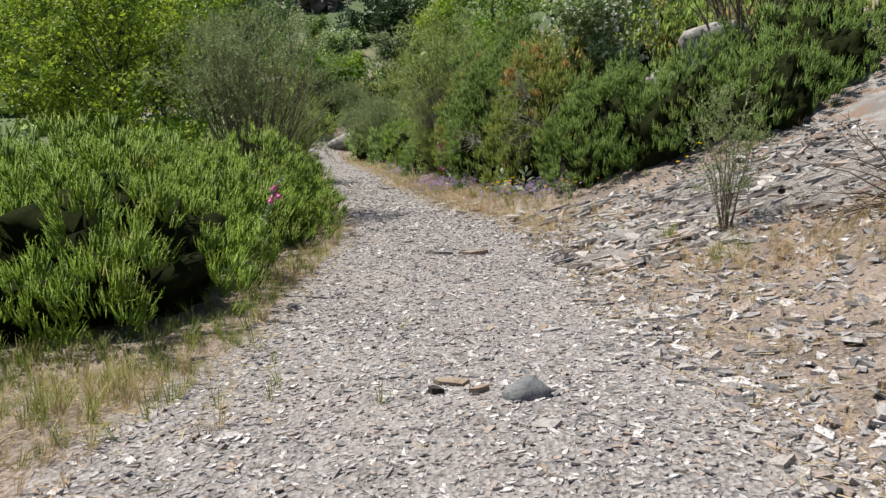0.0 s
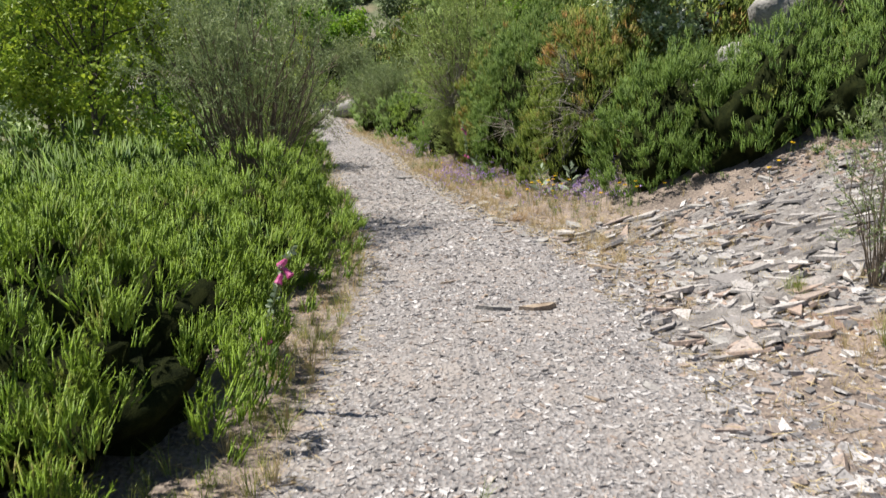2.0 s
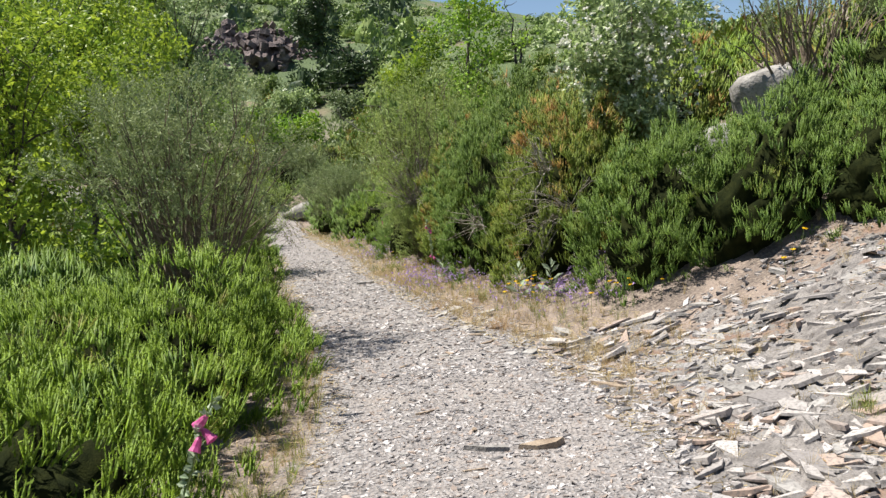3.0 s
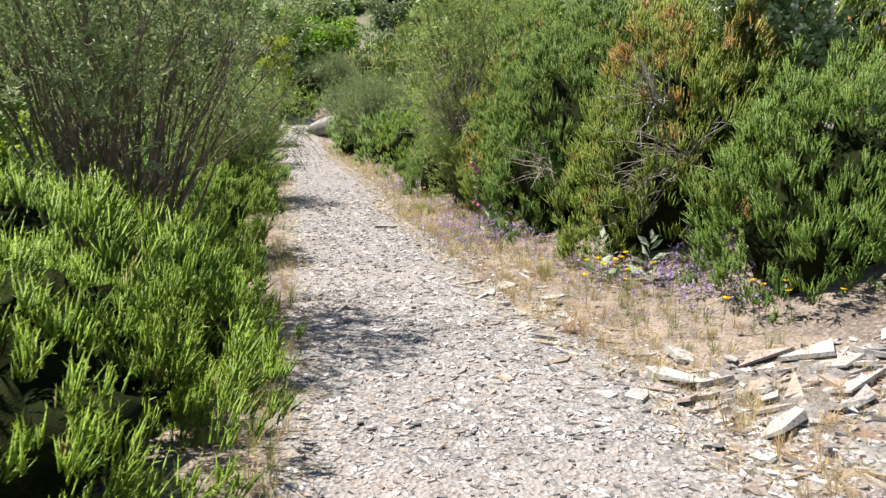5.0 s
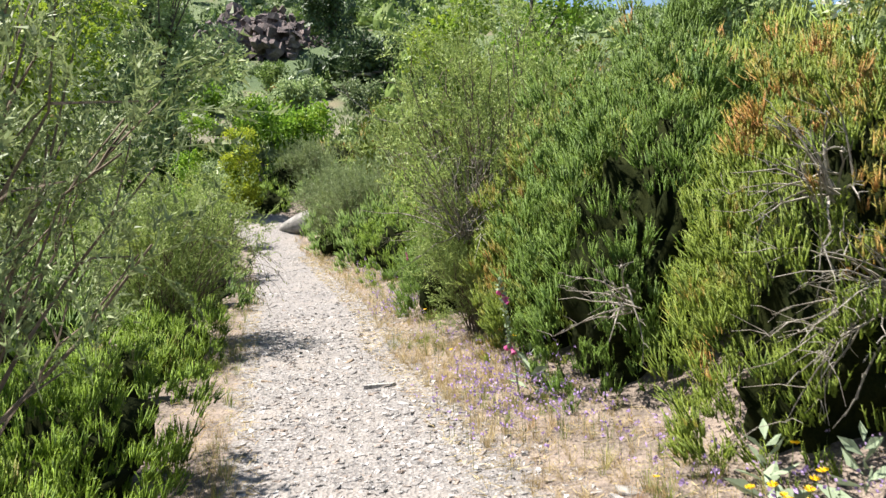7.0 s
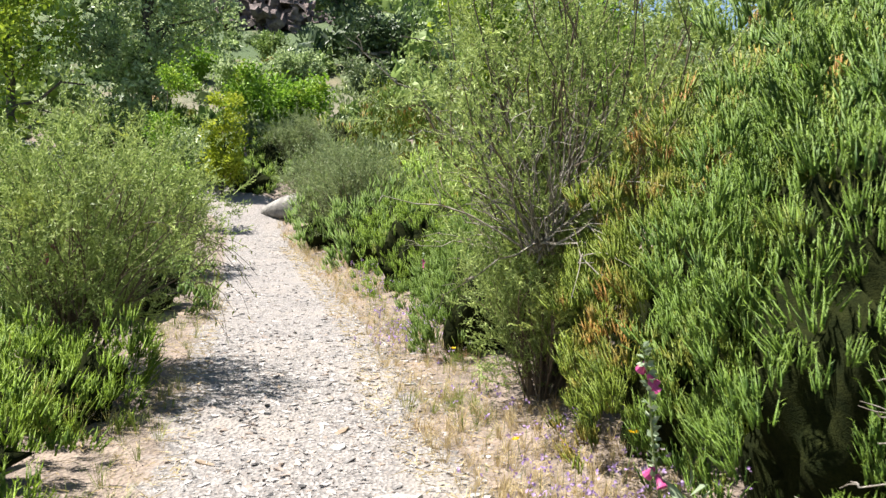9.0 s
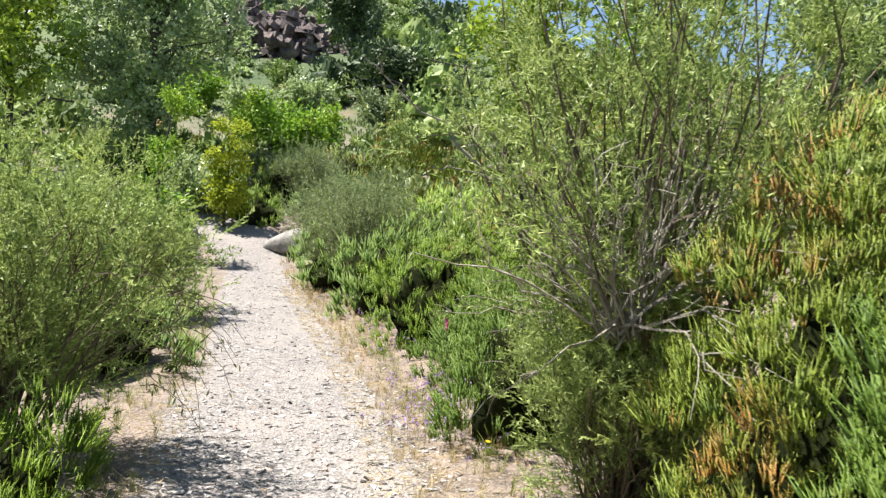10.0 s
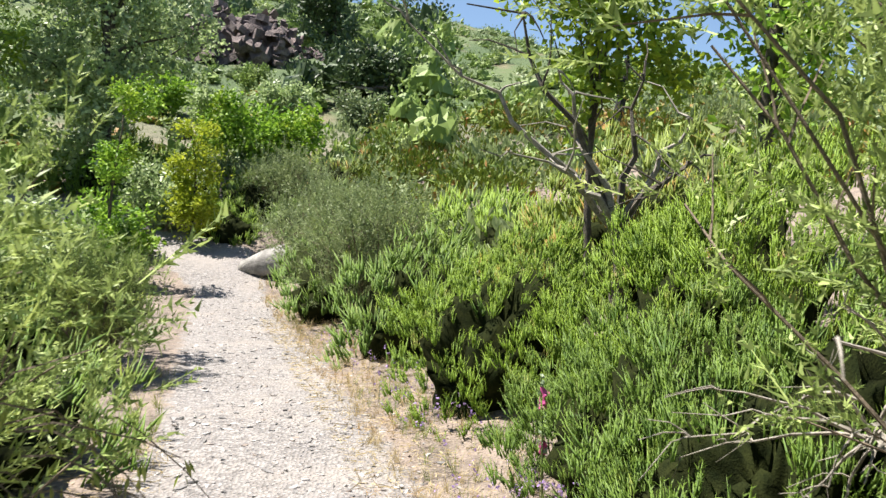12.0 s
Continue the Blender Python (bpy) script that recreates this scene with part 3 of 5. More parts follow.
def tree(x, y, blobs, trunk_r, material, clusters=700, size=0.2, seed=1, label="", name="oak_tree", category="tree", limbs=14, bark=None, lean=(0, 0), group=""):
    """Tapered trunk, crooked limbs towards the crown's lobes (x, y, z, r from the foot), leaves in loose handfuls."""
    rng = np.random.default_rng(seed)
    ob = thing(name, x, y, ground_z(x, y) - 0.05, label, category, group)
    top = max(b[2] for b in blobs)
    cx, cy = np.mean([b[0] for b in blobs]) + lean[0], np.mean([b[1] for b in blobs]) + lean[1]
    lobes = []
    for b in blobs:
        lobes.append((b[0], b[1], b[2], b[3] * 0.55))
        for u in dome(rng, 9, -0.8):
            lobes.append((b[0] + u[0] * b[3] * 0.85, b[1] + u[1] * b[3] * 0.85, b[2] + u[2] * b[3] * 0.85, b[3] * rng.uniform(0.2, 0.4)))
    blobs = lobes
    trunk = curve_points((0, 0, 0), (cx, cy, top), (rng.normal() * 0.15, rng.normal() * 0.15, top * 0.5), 8, rng, 0.015)
    wood = [tube(trunk, trunk_r * np.linspace(1, 0.18, 8) * np.array([1.35, 1.05, 1, 1, 1, 1, 1, 1]), 7)]
    tips = []
    weights = np.array([b[3] ** 2 for b in blobs])
    weights = weights / weights.sum()
    for k in range(limbs):
        b = blobs[k % len(blobs)]
        g = dome(rng, 1, -0.7)[0] * b[3] * rng.uniform(0.5, 0.95) + np.array(b[:3])
        f = np.clip(g[2] / top * rng.uniform(0.45, 0.8), 0.12, 0.9)
        a = np.array([np.interp(f, np.linspace(0, 1, 8), trunk[:, i]) for i in range(3)])
        p = curve_points(a, g, np.array([0, 0, 0.12 * np.linalg.norm(g - a)]), 6, rng, 0.035)
        wood.append(tube(p, trunk_r * (1 - 0.6 * f) * np.linspace(0.5, 0.08, 6), 5))
        for _ in range(4):
            i = int(rng.integers(2, 6))
            e = p[i] + rng.normal(size=3) * b[3] * 0.4
            wood.append(tube(curve_points(p[i], e, (0, 0, 0.05), 4, rng, 0.05), trunk_r * np.linspace(0.16, 0.03, 4), 3))
            tips.append(e)
    part("trunk", join(wood), bark or BARK, ob, smooth=True)
    pick = rng.choice(len(blobs), clusters, p=weights)
    bl = np.array(blobs)[pick]
    u = dome(rng, clusters, -1)
    k = 1 + 0.25 * wave(u[:, 0] * 2.5, u[:, 1] * 2.5, u[:, 2] * 2.5, seed) + 0.1 * wave(u[:, 0] * 7, u[:, 1] * 7, u[:, 2] * 7, seed)
    pos = bl[:, :3] + u * (bl[:, 3] * k * rng.uniform(0.45, 1.0, clusters) ** 0.5)[:, None]
    keep = wave(pos[:, 0] * 2.2 / bl[:, 3], pos[:, 1] * 2.2 / bl[:, 3], pos[:, 2] * 2.6 / bl[:, 3], seed + 3) > -0.08
    pos = pos[keep]
    near = np.array(tips)[rng.integers(0, len(tips), clusters // 4)] + rng.normal(size=(clusters // 4, 3)) * size * 0.7
    pos = np.concatenate([pos, near])
    soup = scatter(CLUSTERS, pos, rng.normal(size=pos.shape) + np.array([0, 0, 0.5]), size * rng.uniform(0.7, 1.3, len(pos)), rng)
    part("crown", soup, material, ob)
    return ob


# heath along the lower side of the path
for x, y, rx, ry, h, m, d, s, seed in (
        (-2.2, 5.85, 1.2, 1.65, 1.05, HEATH, 430, 0.2, 11), (-3.6, 6.3, 1.5, 1.7, 1.12, HEATH, 230, 0.22, 12),
        (-2.2, 8.2, 1.15, 1.4, 1.0, HEATH, 380, 0.19, 13), (-3.9, 8.9, 1.6, 1.6, 1.1, HEATH_DEEP, 130, 0.25, 14),
        (-1.85, 9.5, 0.7, 0.9, 0.7, HEATH, 380, 0.18, 15), (-5.4, 7.2, 1.5, 2.0, 1.1, HEATH_DEEP, 100, 0.26, 16),
        (-2.25, 10.9, 0.85, 1.0, 0.7, HEATH, 360, 0.18, 17), (-2.6, 12.7, 0.9, 0.9, 0.8, HEATH, 340, 0.19, 18),
        (-3.9, 11.6, 1.2, 1.4, 0.9, HEATH_DEEP, 110, 0.26, 19), (-3.15, 14.6, 0.8, 1.0, 0.6, HEATH, 300, 0.19, 20),
        (-3.7, 19.2, 0.9, 1.3, 0.7, HEATH_DEEP, 150, 0.23, 21), (-4.6, 16.8, 1.2, 1.8, 0.9, HEATH_DEEP, 90, 0.27, 22),
        (-4.8, 23.0, 0.9, 1.6, 0.8, HEATH_DEEP, 100, 0.26, 23), (-5.9, 10.0, 1.4, 1.6, 1.0, HEATH_DEEP, 80, 0.28, 24),
        (-5.6, 14.0, 1.6, 1.6, 0.9, HEATH_DEEP, 70, 0.3, 25)):
    heath(x, y, rx, ry, h, m, d, s, seed)
heath(-2.9, 4.45, 0.75, 0.65, 0.65, HEATH, 330, 0.19, 10, "small bright green heath bush beside the dry grass")
# heath on the bank
for x, y, rx, ry, h, m, d, s, seed in (
        (1.95, 10.9, 0.78, 0.75, 1.15, HEATH_DEEP, 360, 0.19, 31), (3.1, 11.0, 0.95, 0.8, 0.85, HEATH_DEEP, 240, 0.2, 32),
        (1.4, 12.4, 0.85, 0.9, 1.65, HEATH_RUST, 340, 0.2, 33), (0.95, 14.1, 1.0, 1.0, 2.05, HEATH_DEEP, 360, 0.2, 34),
        (2.4, 13.6, 1.2, 1.0, 1.5, HEATH_RUST, 130, 0.25, 35), (1.6, 15.6, 1.1, 1.0, 1.7, HEATH_RUST, 140, 0.25, 36),
        (-0.25, 18.8, 0.75, 0.9, 0.85, HEATH_DEEP, 360, 0.18, 37), (0.35, 19.6, 1.0, 1.1, 1.2, HEATH, 300, 0.19, 38),
        (-0.75, 20.9, 0.8, 1.0, 1.05, HEATH, 280, 0.19, 39), (-1.3, 23.2, 0.85, 1.2, 1.0, HEATH_DEEP, 150, 0.24, 40),
        (0.6, 22.6, 1.2, 1.3, 1.2, HEATH_RUST, 110, 0.27, 41), (-2.2, 26.2, 0.85, 1.4, 1.0, HEATH_DEEP, 110, 0.27, 42),
        (3.7, 15.4, 1.3, 1.3, 1.2, HEATH, 90, 0.28, 43), (-0.6, 26.0, 1.4, 1.5, 1.1, HEATH, 80, 0.3, 44),
        (2.6, 18.3, 1.5, 1.6, 1.4, HEATH_RUST, 80, 0.3, 45), (-2.3, 29.7, 1.0, 1.3, 1.0, HEATH_DEEP, 120, 0.27, 46),
        (4.6, 11.6, 1.0, 1.0, 0.8, HEATH_DEEP, 140, 0.24, 47), (5.0, 13.2, 1.3, 1.1, 1.0, HEATH_RUST, 110, 0.26, 48)):
    heath(x, y, rx, ry, h, m, d, s, seed, "deep green and rusty heath bush on the stony bank" if m is HEATH_RUST else "")

# broom
broom(-2.25, 10.6, 1.0, 2.45, 80, 7, BROOM_GREY, 0.25, 51, "tall grey-green broom bush with bare brown lower stems", (0.0, 0), 0.58, 0.014)
side_broom = broom(-3.1, 16.7, 0.85, 1.55, 70, 8, BROOM, 0.24, 52, "rounded wispy green broom bush beside the path", (0.1, 0), 0.15, 0.009)
broom(0.1, 16.3, 1.1, 2.75, 76, 8, BROOM, 0.27, 53, "tall green broom bush with bare brown branches", (-0.05, 0), 0.3, 0.012)
broom(-3.85, 21.9, 0.42, 1.0, 40, 7, BROOM, 0.22, 54, "small upright bluish green broom bush", (0, 0), 0.1)
broom(2.15, 6.8, 0.26, 0.95, 22, 3, BROOM_GREY, 0.17, 55, "thin young broom with upright twigs on the rocky bank", (0, 0), 0.2, 0.004, 0.04)
broom(-1.75, 24.9, 0.9, 1.5, 50, 7, BROOM_GREY, 0.3, 56, "grey-green broom bush beyond the heath", (0, 0), 0.1)
broom(-2.5, 27.9, 0.9, 1.6, 50, 7, BROOM_GREY, 0.32, 57, "grey-green broom bush near the bend", (0, 0), 0.1)
broom(3.9, 12.0, 0.9, 1.7, 40, 3, BROOM_GREY, 0.26, 58, "sparse brown-stemmed broom above the rocks", (0, 0), 0.6, 0.02)
heath(-0.2, 17.6, 0.75, 0.7, 0.95, HEATH_DEEP, 330, 0.19, 59)



def broom_pods(bush, cx, cy, lo, hi, n, seed):
    """Flat olive pods that hang from drooping twigs on the path side."""
    rng = np.random.default_rng(seed)
    twigs, pods = [], []
    for _ in range(n):
        a = np.array([cx + rng.uniform(-0.15, 0.1), cy + rng.uniform(-0.6, 0.3), rng.uniform(lo, hi)])
        e = a + np.array([rng.uniform(0.15, 0.35), rng.uniform(-0.1, 0.1), -rng.uniform(0.05, 0.3)])
        p = curve_points(a, e, (0.12, 0, 0.05), 5, rng, 0.03)
        twigs.append(tube(p, np.linspace(0.003, 0.0015, 5), 3))
        q = p[rng.integers(1, 5, 6)] + rng.normal(size=(6, 3)) * 0.01
        pods.append(diamonds(q, np.array([[0.1, 0, -1.0]]) + rng.normal(size=(6, 3)) * 0.3, rng.uniform(0.03, 0.05, 6), np.full(6, 0.011), rng))
    part("pod_twig", join(twigs), TWIG, bush)
    part("pod_mass", join(pods), GRASS, bush, "hanging olive-green pods")["kind"] = "stuff"


broom_pods(side_broom, 0.8, -0.1, 0.45, 1.1, 26, 190)

# trees
tree(-4.6, 12.5, [(0.2, 0, 2.2, 1.3), (-0.6, 0.5, 3.4, 1.3), (0.8, 0.6, 3.0, 1.0), (0.6, -0.5, 1.2, 0.8)], 0.06, OAK_YELLOW, 1350, 0.14, 61, "young oak with yellow-green leaves beside the heath", group="oaks", limbs=24)
oak = tree(-7.2, 22.5, [(0, 0, 3.2, 1.7), (0.9, 0.3, 4.4, 1.3), (-1.0, 0, 4.6, 1.5), (0.8, 0, 1.7, 1.0)], 0.09, OAK_YELLOW, 1500, 0.2, 62, "leafy yellow-green oak behind the broom", group="oaks", limbs=22)
limb_line = curve_points((0, 0, 2.1), (1.85, 0.5, 2.6), (0.9, 0.2, 0.05), 8, np.random.default_rng(62), 0.03)
part("bare_limb", join([tube(limb_line, np.linspace(0.045, 0.012, 8), 6), tube(curve_points(limb_line[4], limb_line[4] + np.array([0.5, 0, -0.12]), (0.1, 0, 0), 4, np.random.default_rng(63), 0.05), np.linspace(0.018, 0.006, 4), 4)]), BARK, oak, "bare dark limb")
tree(-7.9, 34.6, [(0, 0, 3.6, 2.0), (0.1, 0, 6.4, 1.5), (-1.5, 0.5, 5.3, 1.8), (-0.7, 0, 1.6, 1.4)], 0.16, OAK_GREY, 2100, 0.27, 63, "grey-green oak with pale glossy leaves", group="oaks", limbs=22)
tree(-11.2, 34.0, [(0, 0, 4.4, 2.2), (0.9, 0, 6.5, 1.6), (-1.6, 0, 5.6, 1.8), (0.5, -1, 2.4, 1.4)], 0.13, OAK_YELLOW, 1400, 0.3, 64, "tall yellow-green oak behind others", group="oaks", limbs=20)
tree(-5.2, 31.2, [(0, 0, 0.9, 0.45), (0.15, 0, 1.6, 0.35), (-0.25, 0.1, 1.4, 0.3), (0.05, 0, 2.2, 0.3)], 0.03, SAPLING, 480, 0.16, 65, "yellow-leaved sapling at the bend of the path", group="oaks")
tree(-4.7, 36.5, [(0, 0, 0.7, 0.95), (0.7, 0, 1.1, 0.75), (-0.8, 0, 1.2, 0.75)], 0.07, OAK, 900, 0.25, 66, "bright green rounded oak on the slope", group="oaks")
tree(0.1, 21.6, [(-0.4, 0.2, 3.1, 0.5), (0, 0, 2.7, 0.4), (0.2, 0, 3.4, 0.45), (0.5, 0.1, 2.2, 0.35)], 0.04, OAK_YELLOW, 420, 0.17, 67, "slender young oak with yellow-green leaves", group="oaks")
tree(-10.0, 24.0, [(0, 0, 3.0, 1.8), (-1, 0, 4.8, 1.8), (1, 0, 4.4, 1.3)], 0.12, OAK_YELLOW, 1500, 0.3, 68, "leafy yellow-green oak behind the heath", group="oaks")
tree(-4.2, 50.0, [(0, 0, 4.8, 0.8), (-0.4, 0, 3.4, 0.8), (0.6, 0, 2.0, 0.9), (1.8, -1, 0.9, 0.9)], 0.14, PINE_DARK, 800, 0.34, 69, "tall dark tree below the crag", group="dark trees", limbs=20)
tree(-2.0, 46.0, [(0, 0, 0.9, 1.1), (0.9, 0, 1.3, 0.8), (-1.0, 0, 1.4, 0.9)], 0.1, PINE_DARK, 800, 0.4, 70, "dark shady tree at the foot of the slope", group="dark trees")
tree(6.4, 27.0, [(0, 0, 1.6, 1.2), (-0.8, 0, 2.4, 1.0), (0.8, 0, 2.2, 1.1)], 0.1, OAK_GREY, 1100, 0.3, 71, "blue-green tree on the bank", group="oaks")
tree(2.35, 12.7, [(0, 0, 1.4, 0.6), (-0.2, 0, 2.1, 0.6), (0.4, 0.1, 2.3, 0.55), (-0.4, -0.1, 1.7, 0.45)], 0.03, OAK_GREY, 1100, 0.13, 72, "pale flowering shrub with white blossoms", "flowering_shrub", "shrub", 18, TWIG)
# Added as a shadow caster: throws the narrow dark band across the path.
tree(-6.1, 29.2, [(0, 0, 0.7, 0.4), (0.1, 0.1, 2.1, 0.32), (0.3, 0.1, 3.1, 0.36)], 0.04, OAK, 520, 0.15, 75, "slim dark oak added to shade the bend", group="oaks")
for x, y, k, m, seed in ((-6.6, 40.5, 0.62, OAK_GREY, 200), (-9.0, 43.5, 0.6, OAK, 201), (-5.2, 44.0, 0.55, OAK_GREY, 202), (-11.0, 47.0, 0.6, OAK_GREY, 203), (-7.0, 48.5, 0.45, FAR_GREEN, 204), (-2.6, 42.5, 0.5, FAR_GREY, 205)):
    tree(x, y, [(0, 0, 1.0 * k, 1.1 * k), (0.8 * k, 0, 1.5 * k, 0.8 * k), (-0.8 * k, 0.2, 1.7 * k, 0.9 * k)], 0.06, m, 420, 0.34 * k ** 0.5, seed, "rounded green tree on the slope below the crag", group="trees on the slope")
for x, y, k, m, seed in ((-7.0, 29.2, 1.0, OAK_GREY, 80), (-6.4, 30.3, 0.7, OAK, 81), (-7.9, 27.6, 1.1, OAK, 82), (-6.6, 26.2, 0.8, OAK_GREY, 83), (-5.9, 32.0, 0.9, OAK_GREY, 84)):
    tree(x, y, [(0, 0, 0.55 * k, 0.7 * k), (0.45 * k, 0.2, 0.8 * k, 0.55 * k), (-0.5 * k, 0, 1.1 * k, 0.6 * k)], 0.04, m, 420, 0.2, seed, "leafy green shrub in the shade of the oaks", "shrub", "shrub", 14, TWIG, group="shrubs under the oaks")
tree(1.15, 21.0, [(0, 0, 2.2, 0.8), (0.5, 0, 3.2, 0.8), (-0.2, 0.2, 3.8, 0.7)], 0.08, OAK, 520, 0.17, 73, "green oak with a dark crooked trunk", group="oaks")

tree(-6.6, 15.6, [(0, 0, 2.0, 1.3), (0.5, 0, 3.4, 1.3), (-0.9, 0.3, 4.2, 1.4), (0.9, -0.3, 1.4, 0.9)], 0.07, OAK_YELLOW, 2000, 0.18, 74, "leafy young oak with pale yellow-green leaves", group="oaks", limbs=22)
broom(-0.1, 16.1, 0.5, 1.05, 46, 8, BROOM, 0.2, 60, "low leafy green broom at the path's edge", (0, 0), 0.08, 0.008)
heath(0.5, 15.1, 0.75, 0.65, 1.6, HEATH_RUST, 330, 0.19, 49)
heath(4.3, 10.4, 0.95, 0.75, 0.75, HEATH_DEEP, 170, 0.22, 50)
heath(2.7, 10.4, 0.8, 0.6, 1.0, HEATH_DEEP, 260, 0.2, 3)
heath(3.6, 9.95, 0.8, 0.6, 0.8, HEATH_DEEP, 220, 0.2, 4)
heath(5.8, 10.6, 1.0, 0.9, 0.9, HEATH_RUST, 130, 0.24, 27)

heath(-2.8, 15.75, 0.5, 0.55, 0.55, HEATH, 330, 0.19, 26)
heath(-4.6, 31.7, 0.75, 0.6, 0.6, HEATH, 150, 0.24, 79)
heath(-2.9, 31.8, 0.9, 0.9, 0.9, HEATH_DEEP, 90, 0.28, 28)
heath(-4.4, 33.2, 1.1, 0.9, 0.9, HEATH, 100, 0.28, 29)
heath(-6.2, 33.6, 1.2, 1.0, 1.0, HEATH_DEEP, 80, 0.3, 76)
heath(-8.0, 34.8, 1.4, 1.2, 1.1, HEATH, 70, 0.32, 77)
heath(-3.0, 34.6, 1.2, 1.1, 0.9, HEATH_RUST, 70, 0.32, 78)
broom(-3.7, 32.9, 0.8, 1.3, 40, 6, BROOM_GREY, 0.34, 30, "grey-green broom closing the bend of the path", (0, 0), 0.1)


# ---- far slope ----
def bush_template(rng, leaves=95, tall=0.8):
    """A far bush: a lumpy body of twigs and leaves with leaf sprays standing off it."""
    seed = rng.uniform(0, 9)
    e, a = np.meshgrid(np.linspace(-0.15, math.pi / 2, 5), np.arange(9) / 9 * 2 * math.pi, indexing="ij")
    cu = np.stack([np.cos(a) * np.cos(e), np.sin(a) * np.cos(e), np.sin(e)], -1).reshape(-1, 3)
    ck = 0.56 + 0.2 * wave(cu[:, 0] * 3, cu[:, 1] * 3, cu[:, 2] * 3, seed) + rng.normal(size=len(cu)) * 0.06
    t = []
    for i in range(4):
        for j in range(9):
            p, q = i * 9 + j, i * 9 + (j + 1) % 9
            t += [(p, q, q + 9), (p, q + 9, p + 9)]
    u = dome(rng, leaves, -0.2)
    k = 0.84 + 0.24 * wave(u[:, 0] * 3, u[:, 1] * 3, u[:, 2] * 3, seed)
    p = u * np.array([1, 1, tall]) * (k * rng.uniform(0.62, 1.1, leaves))[:, None]
    out = diamonds(p, u * 0.6 + np.array([0, 0, 0.5]) + rng.normal(size=u.shape) * 0.6, rng.uniform(0.14, 0.28, leaves), rng.uniform(0.09, 0.16, leaves), rng)
    return join([(cu * np.array([1, 1, tall]) * ck[:, None], np.array(t)), out])


FAR_BUSHES = [bush_template(RNG) for _ in range(6)]
FAR_TREES = [bush_template(RNG, 130, 1.5) for _ in range(5)]


MID_BUSHES = []
for _ in range(4):
    bu = dome(RNG, 260, -0.2)
    bk = 1 + 0.22 * wave(bu[:, 0] * 4, bu[:, 1] * 4, bu[:, 2] * 4, RNG.uniform(0, 9))
    bp = bu * np.array([1, 1, 0.8]) * (bk * RNG.uniform(0.6, 1, 260))[:, None]
    MID_BUSHES.append(diamonds(bp, bu * 0.5 + np.array([0, 0, 0.7]) + RNG.normal(size=bu.shape) * 0.4, RNG.uniform(0.15, 0.26, 260), RNG.uniform(0.06, 0.11, 260), RNG))


def thicket(name, n, material, label, seed, x0, x1, y0, y1, lo, hi):
    """Low scrub that fills the ground beside the path."""
    rng = np.random.default_rng(seed)
    x, y = rng.uniform(x0, x1, n), rng.uniform(y0, y1, n)
    ok = (x < edge_l(y) - 1.0) | (x > edge_r(y) + 1.0)
    x, y = x[ok], y[ok]
    sz = rng.uniform(lo, hi, len(x))
    p = np.stack([x, y, height(x, y) + 0.1 * sz], 1)
    ob = link_mesh(name, *scatter(MID_BUSHES, p, np.array([[0, 0, 1.0]]) + rng.normal(size=p.shape) * 0.12, sz, rng), material)
    return tagged(ob, label, "scrub", kind="stuff")


thicket("understorey", 80, HEATH_DEEP, "low green scrub under the oaks", 86, -12, -4.5, 15, 36, 0.45, 0.85)
thicket("understorey_grey", 60, BROOM_GREY, "low grey-green scrub under the oaks", 87, -12, -5, 14, 38, 0.5, 0.9)
thicket("bank_thicket", 90, HEATH_RUST, "green and rusty scrub above the path", 88, -3.5, 9, 22, 40, 0.5, 0.9)
thicket("bank_thicket_grey", 60, BROOM_GREY, "grey-green scrub above the path", 89, -4, 9, 24, 42, 0.5, 1.0)


def far_scrub(name, n, material, label, seed, templates, lo, hi, y0, y1, lift):
    rng = np.random.default_rng(seed)
    y = y0 + (y1 - y0) * rng.uniform(0, 1, n)
    x = rng.uniform(-0.62, 0.62, n) * (y + 6) - 2
    on_path = (x > edge_l(y) - 1.2) & (x < edge_r(y) + 1.0) & (y < 40)
    crag = (np.abs(x + 7.0) < 4.6) & (np.abs(y - 56.5) < 3.0)
    near = (y < 33) & (np.abs(x + 3) < 5.5)
    meadow = (np.abs(x + 3.3) < 1.3) & (np.abs(y - 41) < 4)
    ok = ~(on_path | crag | near | meadow | ((x > 0.02 * y) & (y > 34) & (lift > 0.5)))
    x, y = x[ok], y[ok]
    s = rng.uniform(lo, hi, len(x)) * (0.75 + 0.35 * (wave(x * 0.3, y * 0.3, 0, seed) > 0))
    p = np.stack([x, y, height(x, y) + lift * s], 1)
    ob = link_mesh(name, *scatter(templates, p, np.array([[0, 0, 1.0]]) + rng.normal(size=p.shape) * 0.1, s, rng), material)
    return tagged(ob, label, "scrub", kind="stuff")


far_scrub("far_scrub", 620, FAR_GREEN, "green scrub covering the far hillside", 81, FAR_BUSHES, 0.5, 1.1, 30, 86, 0.02)
far_scrub("far_heath", 560, FAR_GREY, "grey-green scrub covering the far hillside", 82, FAR_BUSHES, 0.45, 1.0, 27, 86, 0.02)
far_scrub("far_wood", 230, FAR_GREEN, "small trees scattered over the far hillside", 83, FAR_TREES, 0.7, 1.3, 36, 80, 0.6)
far_scrub("bank_scrub", 420, HEATH_RUST, "green and rusty heath scrub over the bank", 84, FAR_BUSHES, 0.5, 0.9, 16, 48, 0.05)
far_scrub("dark_wood", 130, PINE_DARK, "dark little trees on the far hillside", 85, FAR_TREES, 0.9, 1.5, 42, 72, 0.6)


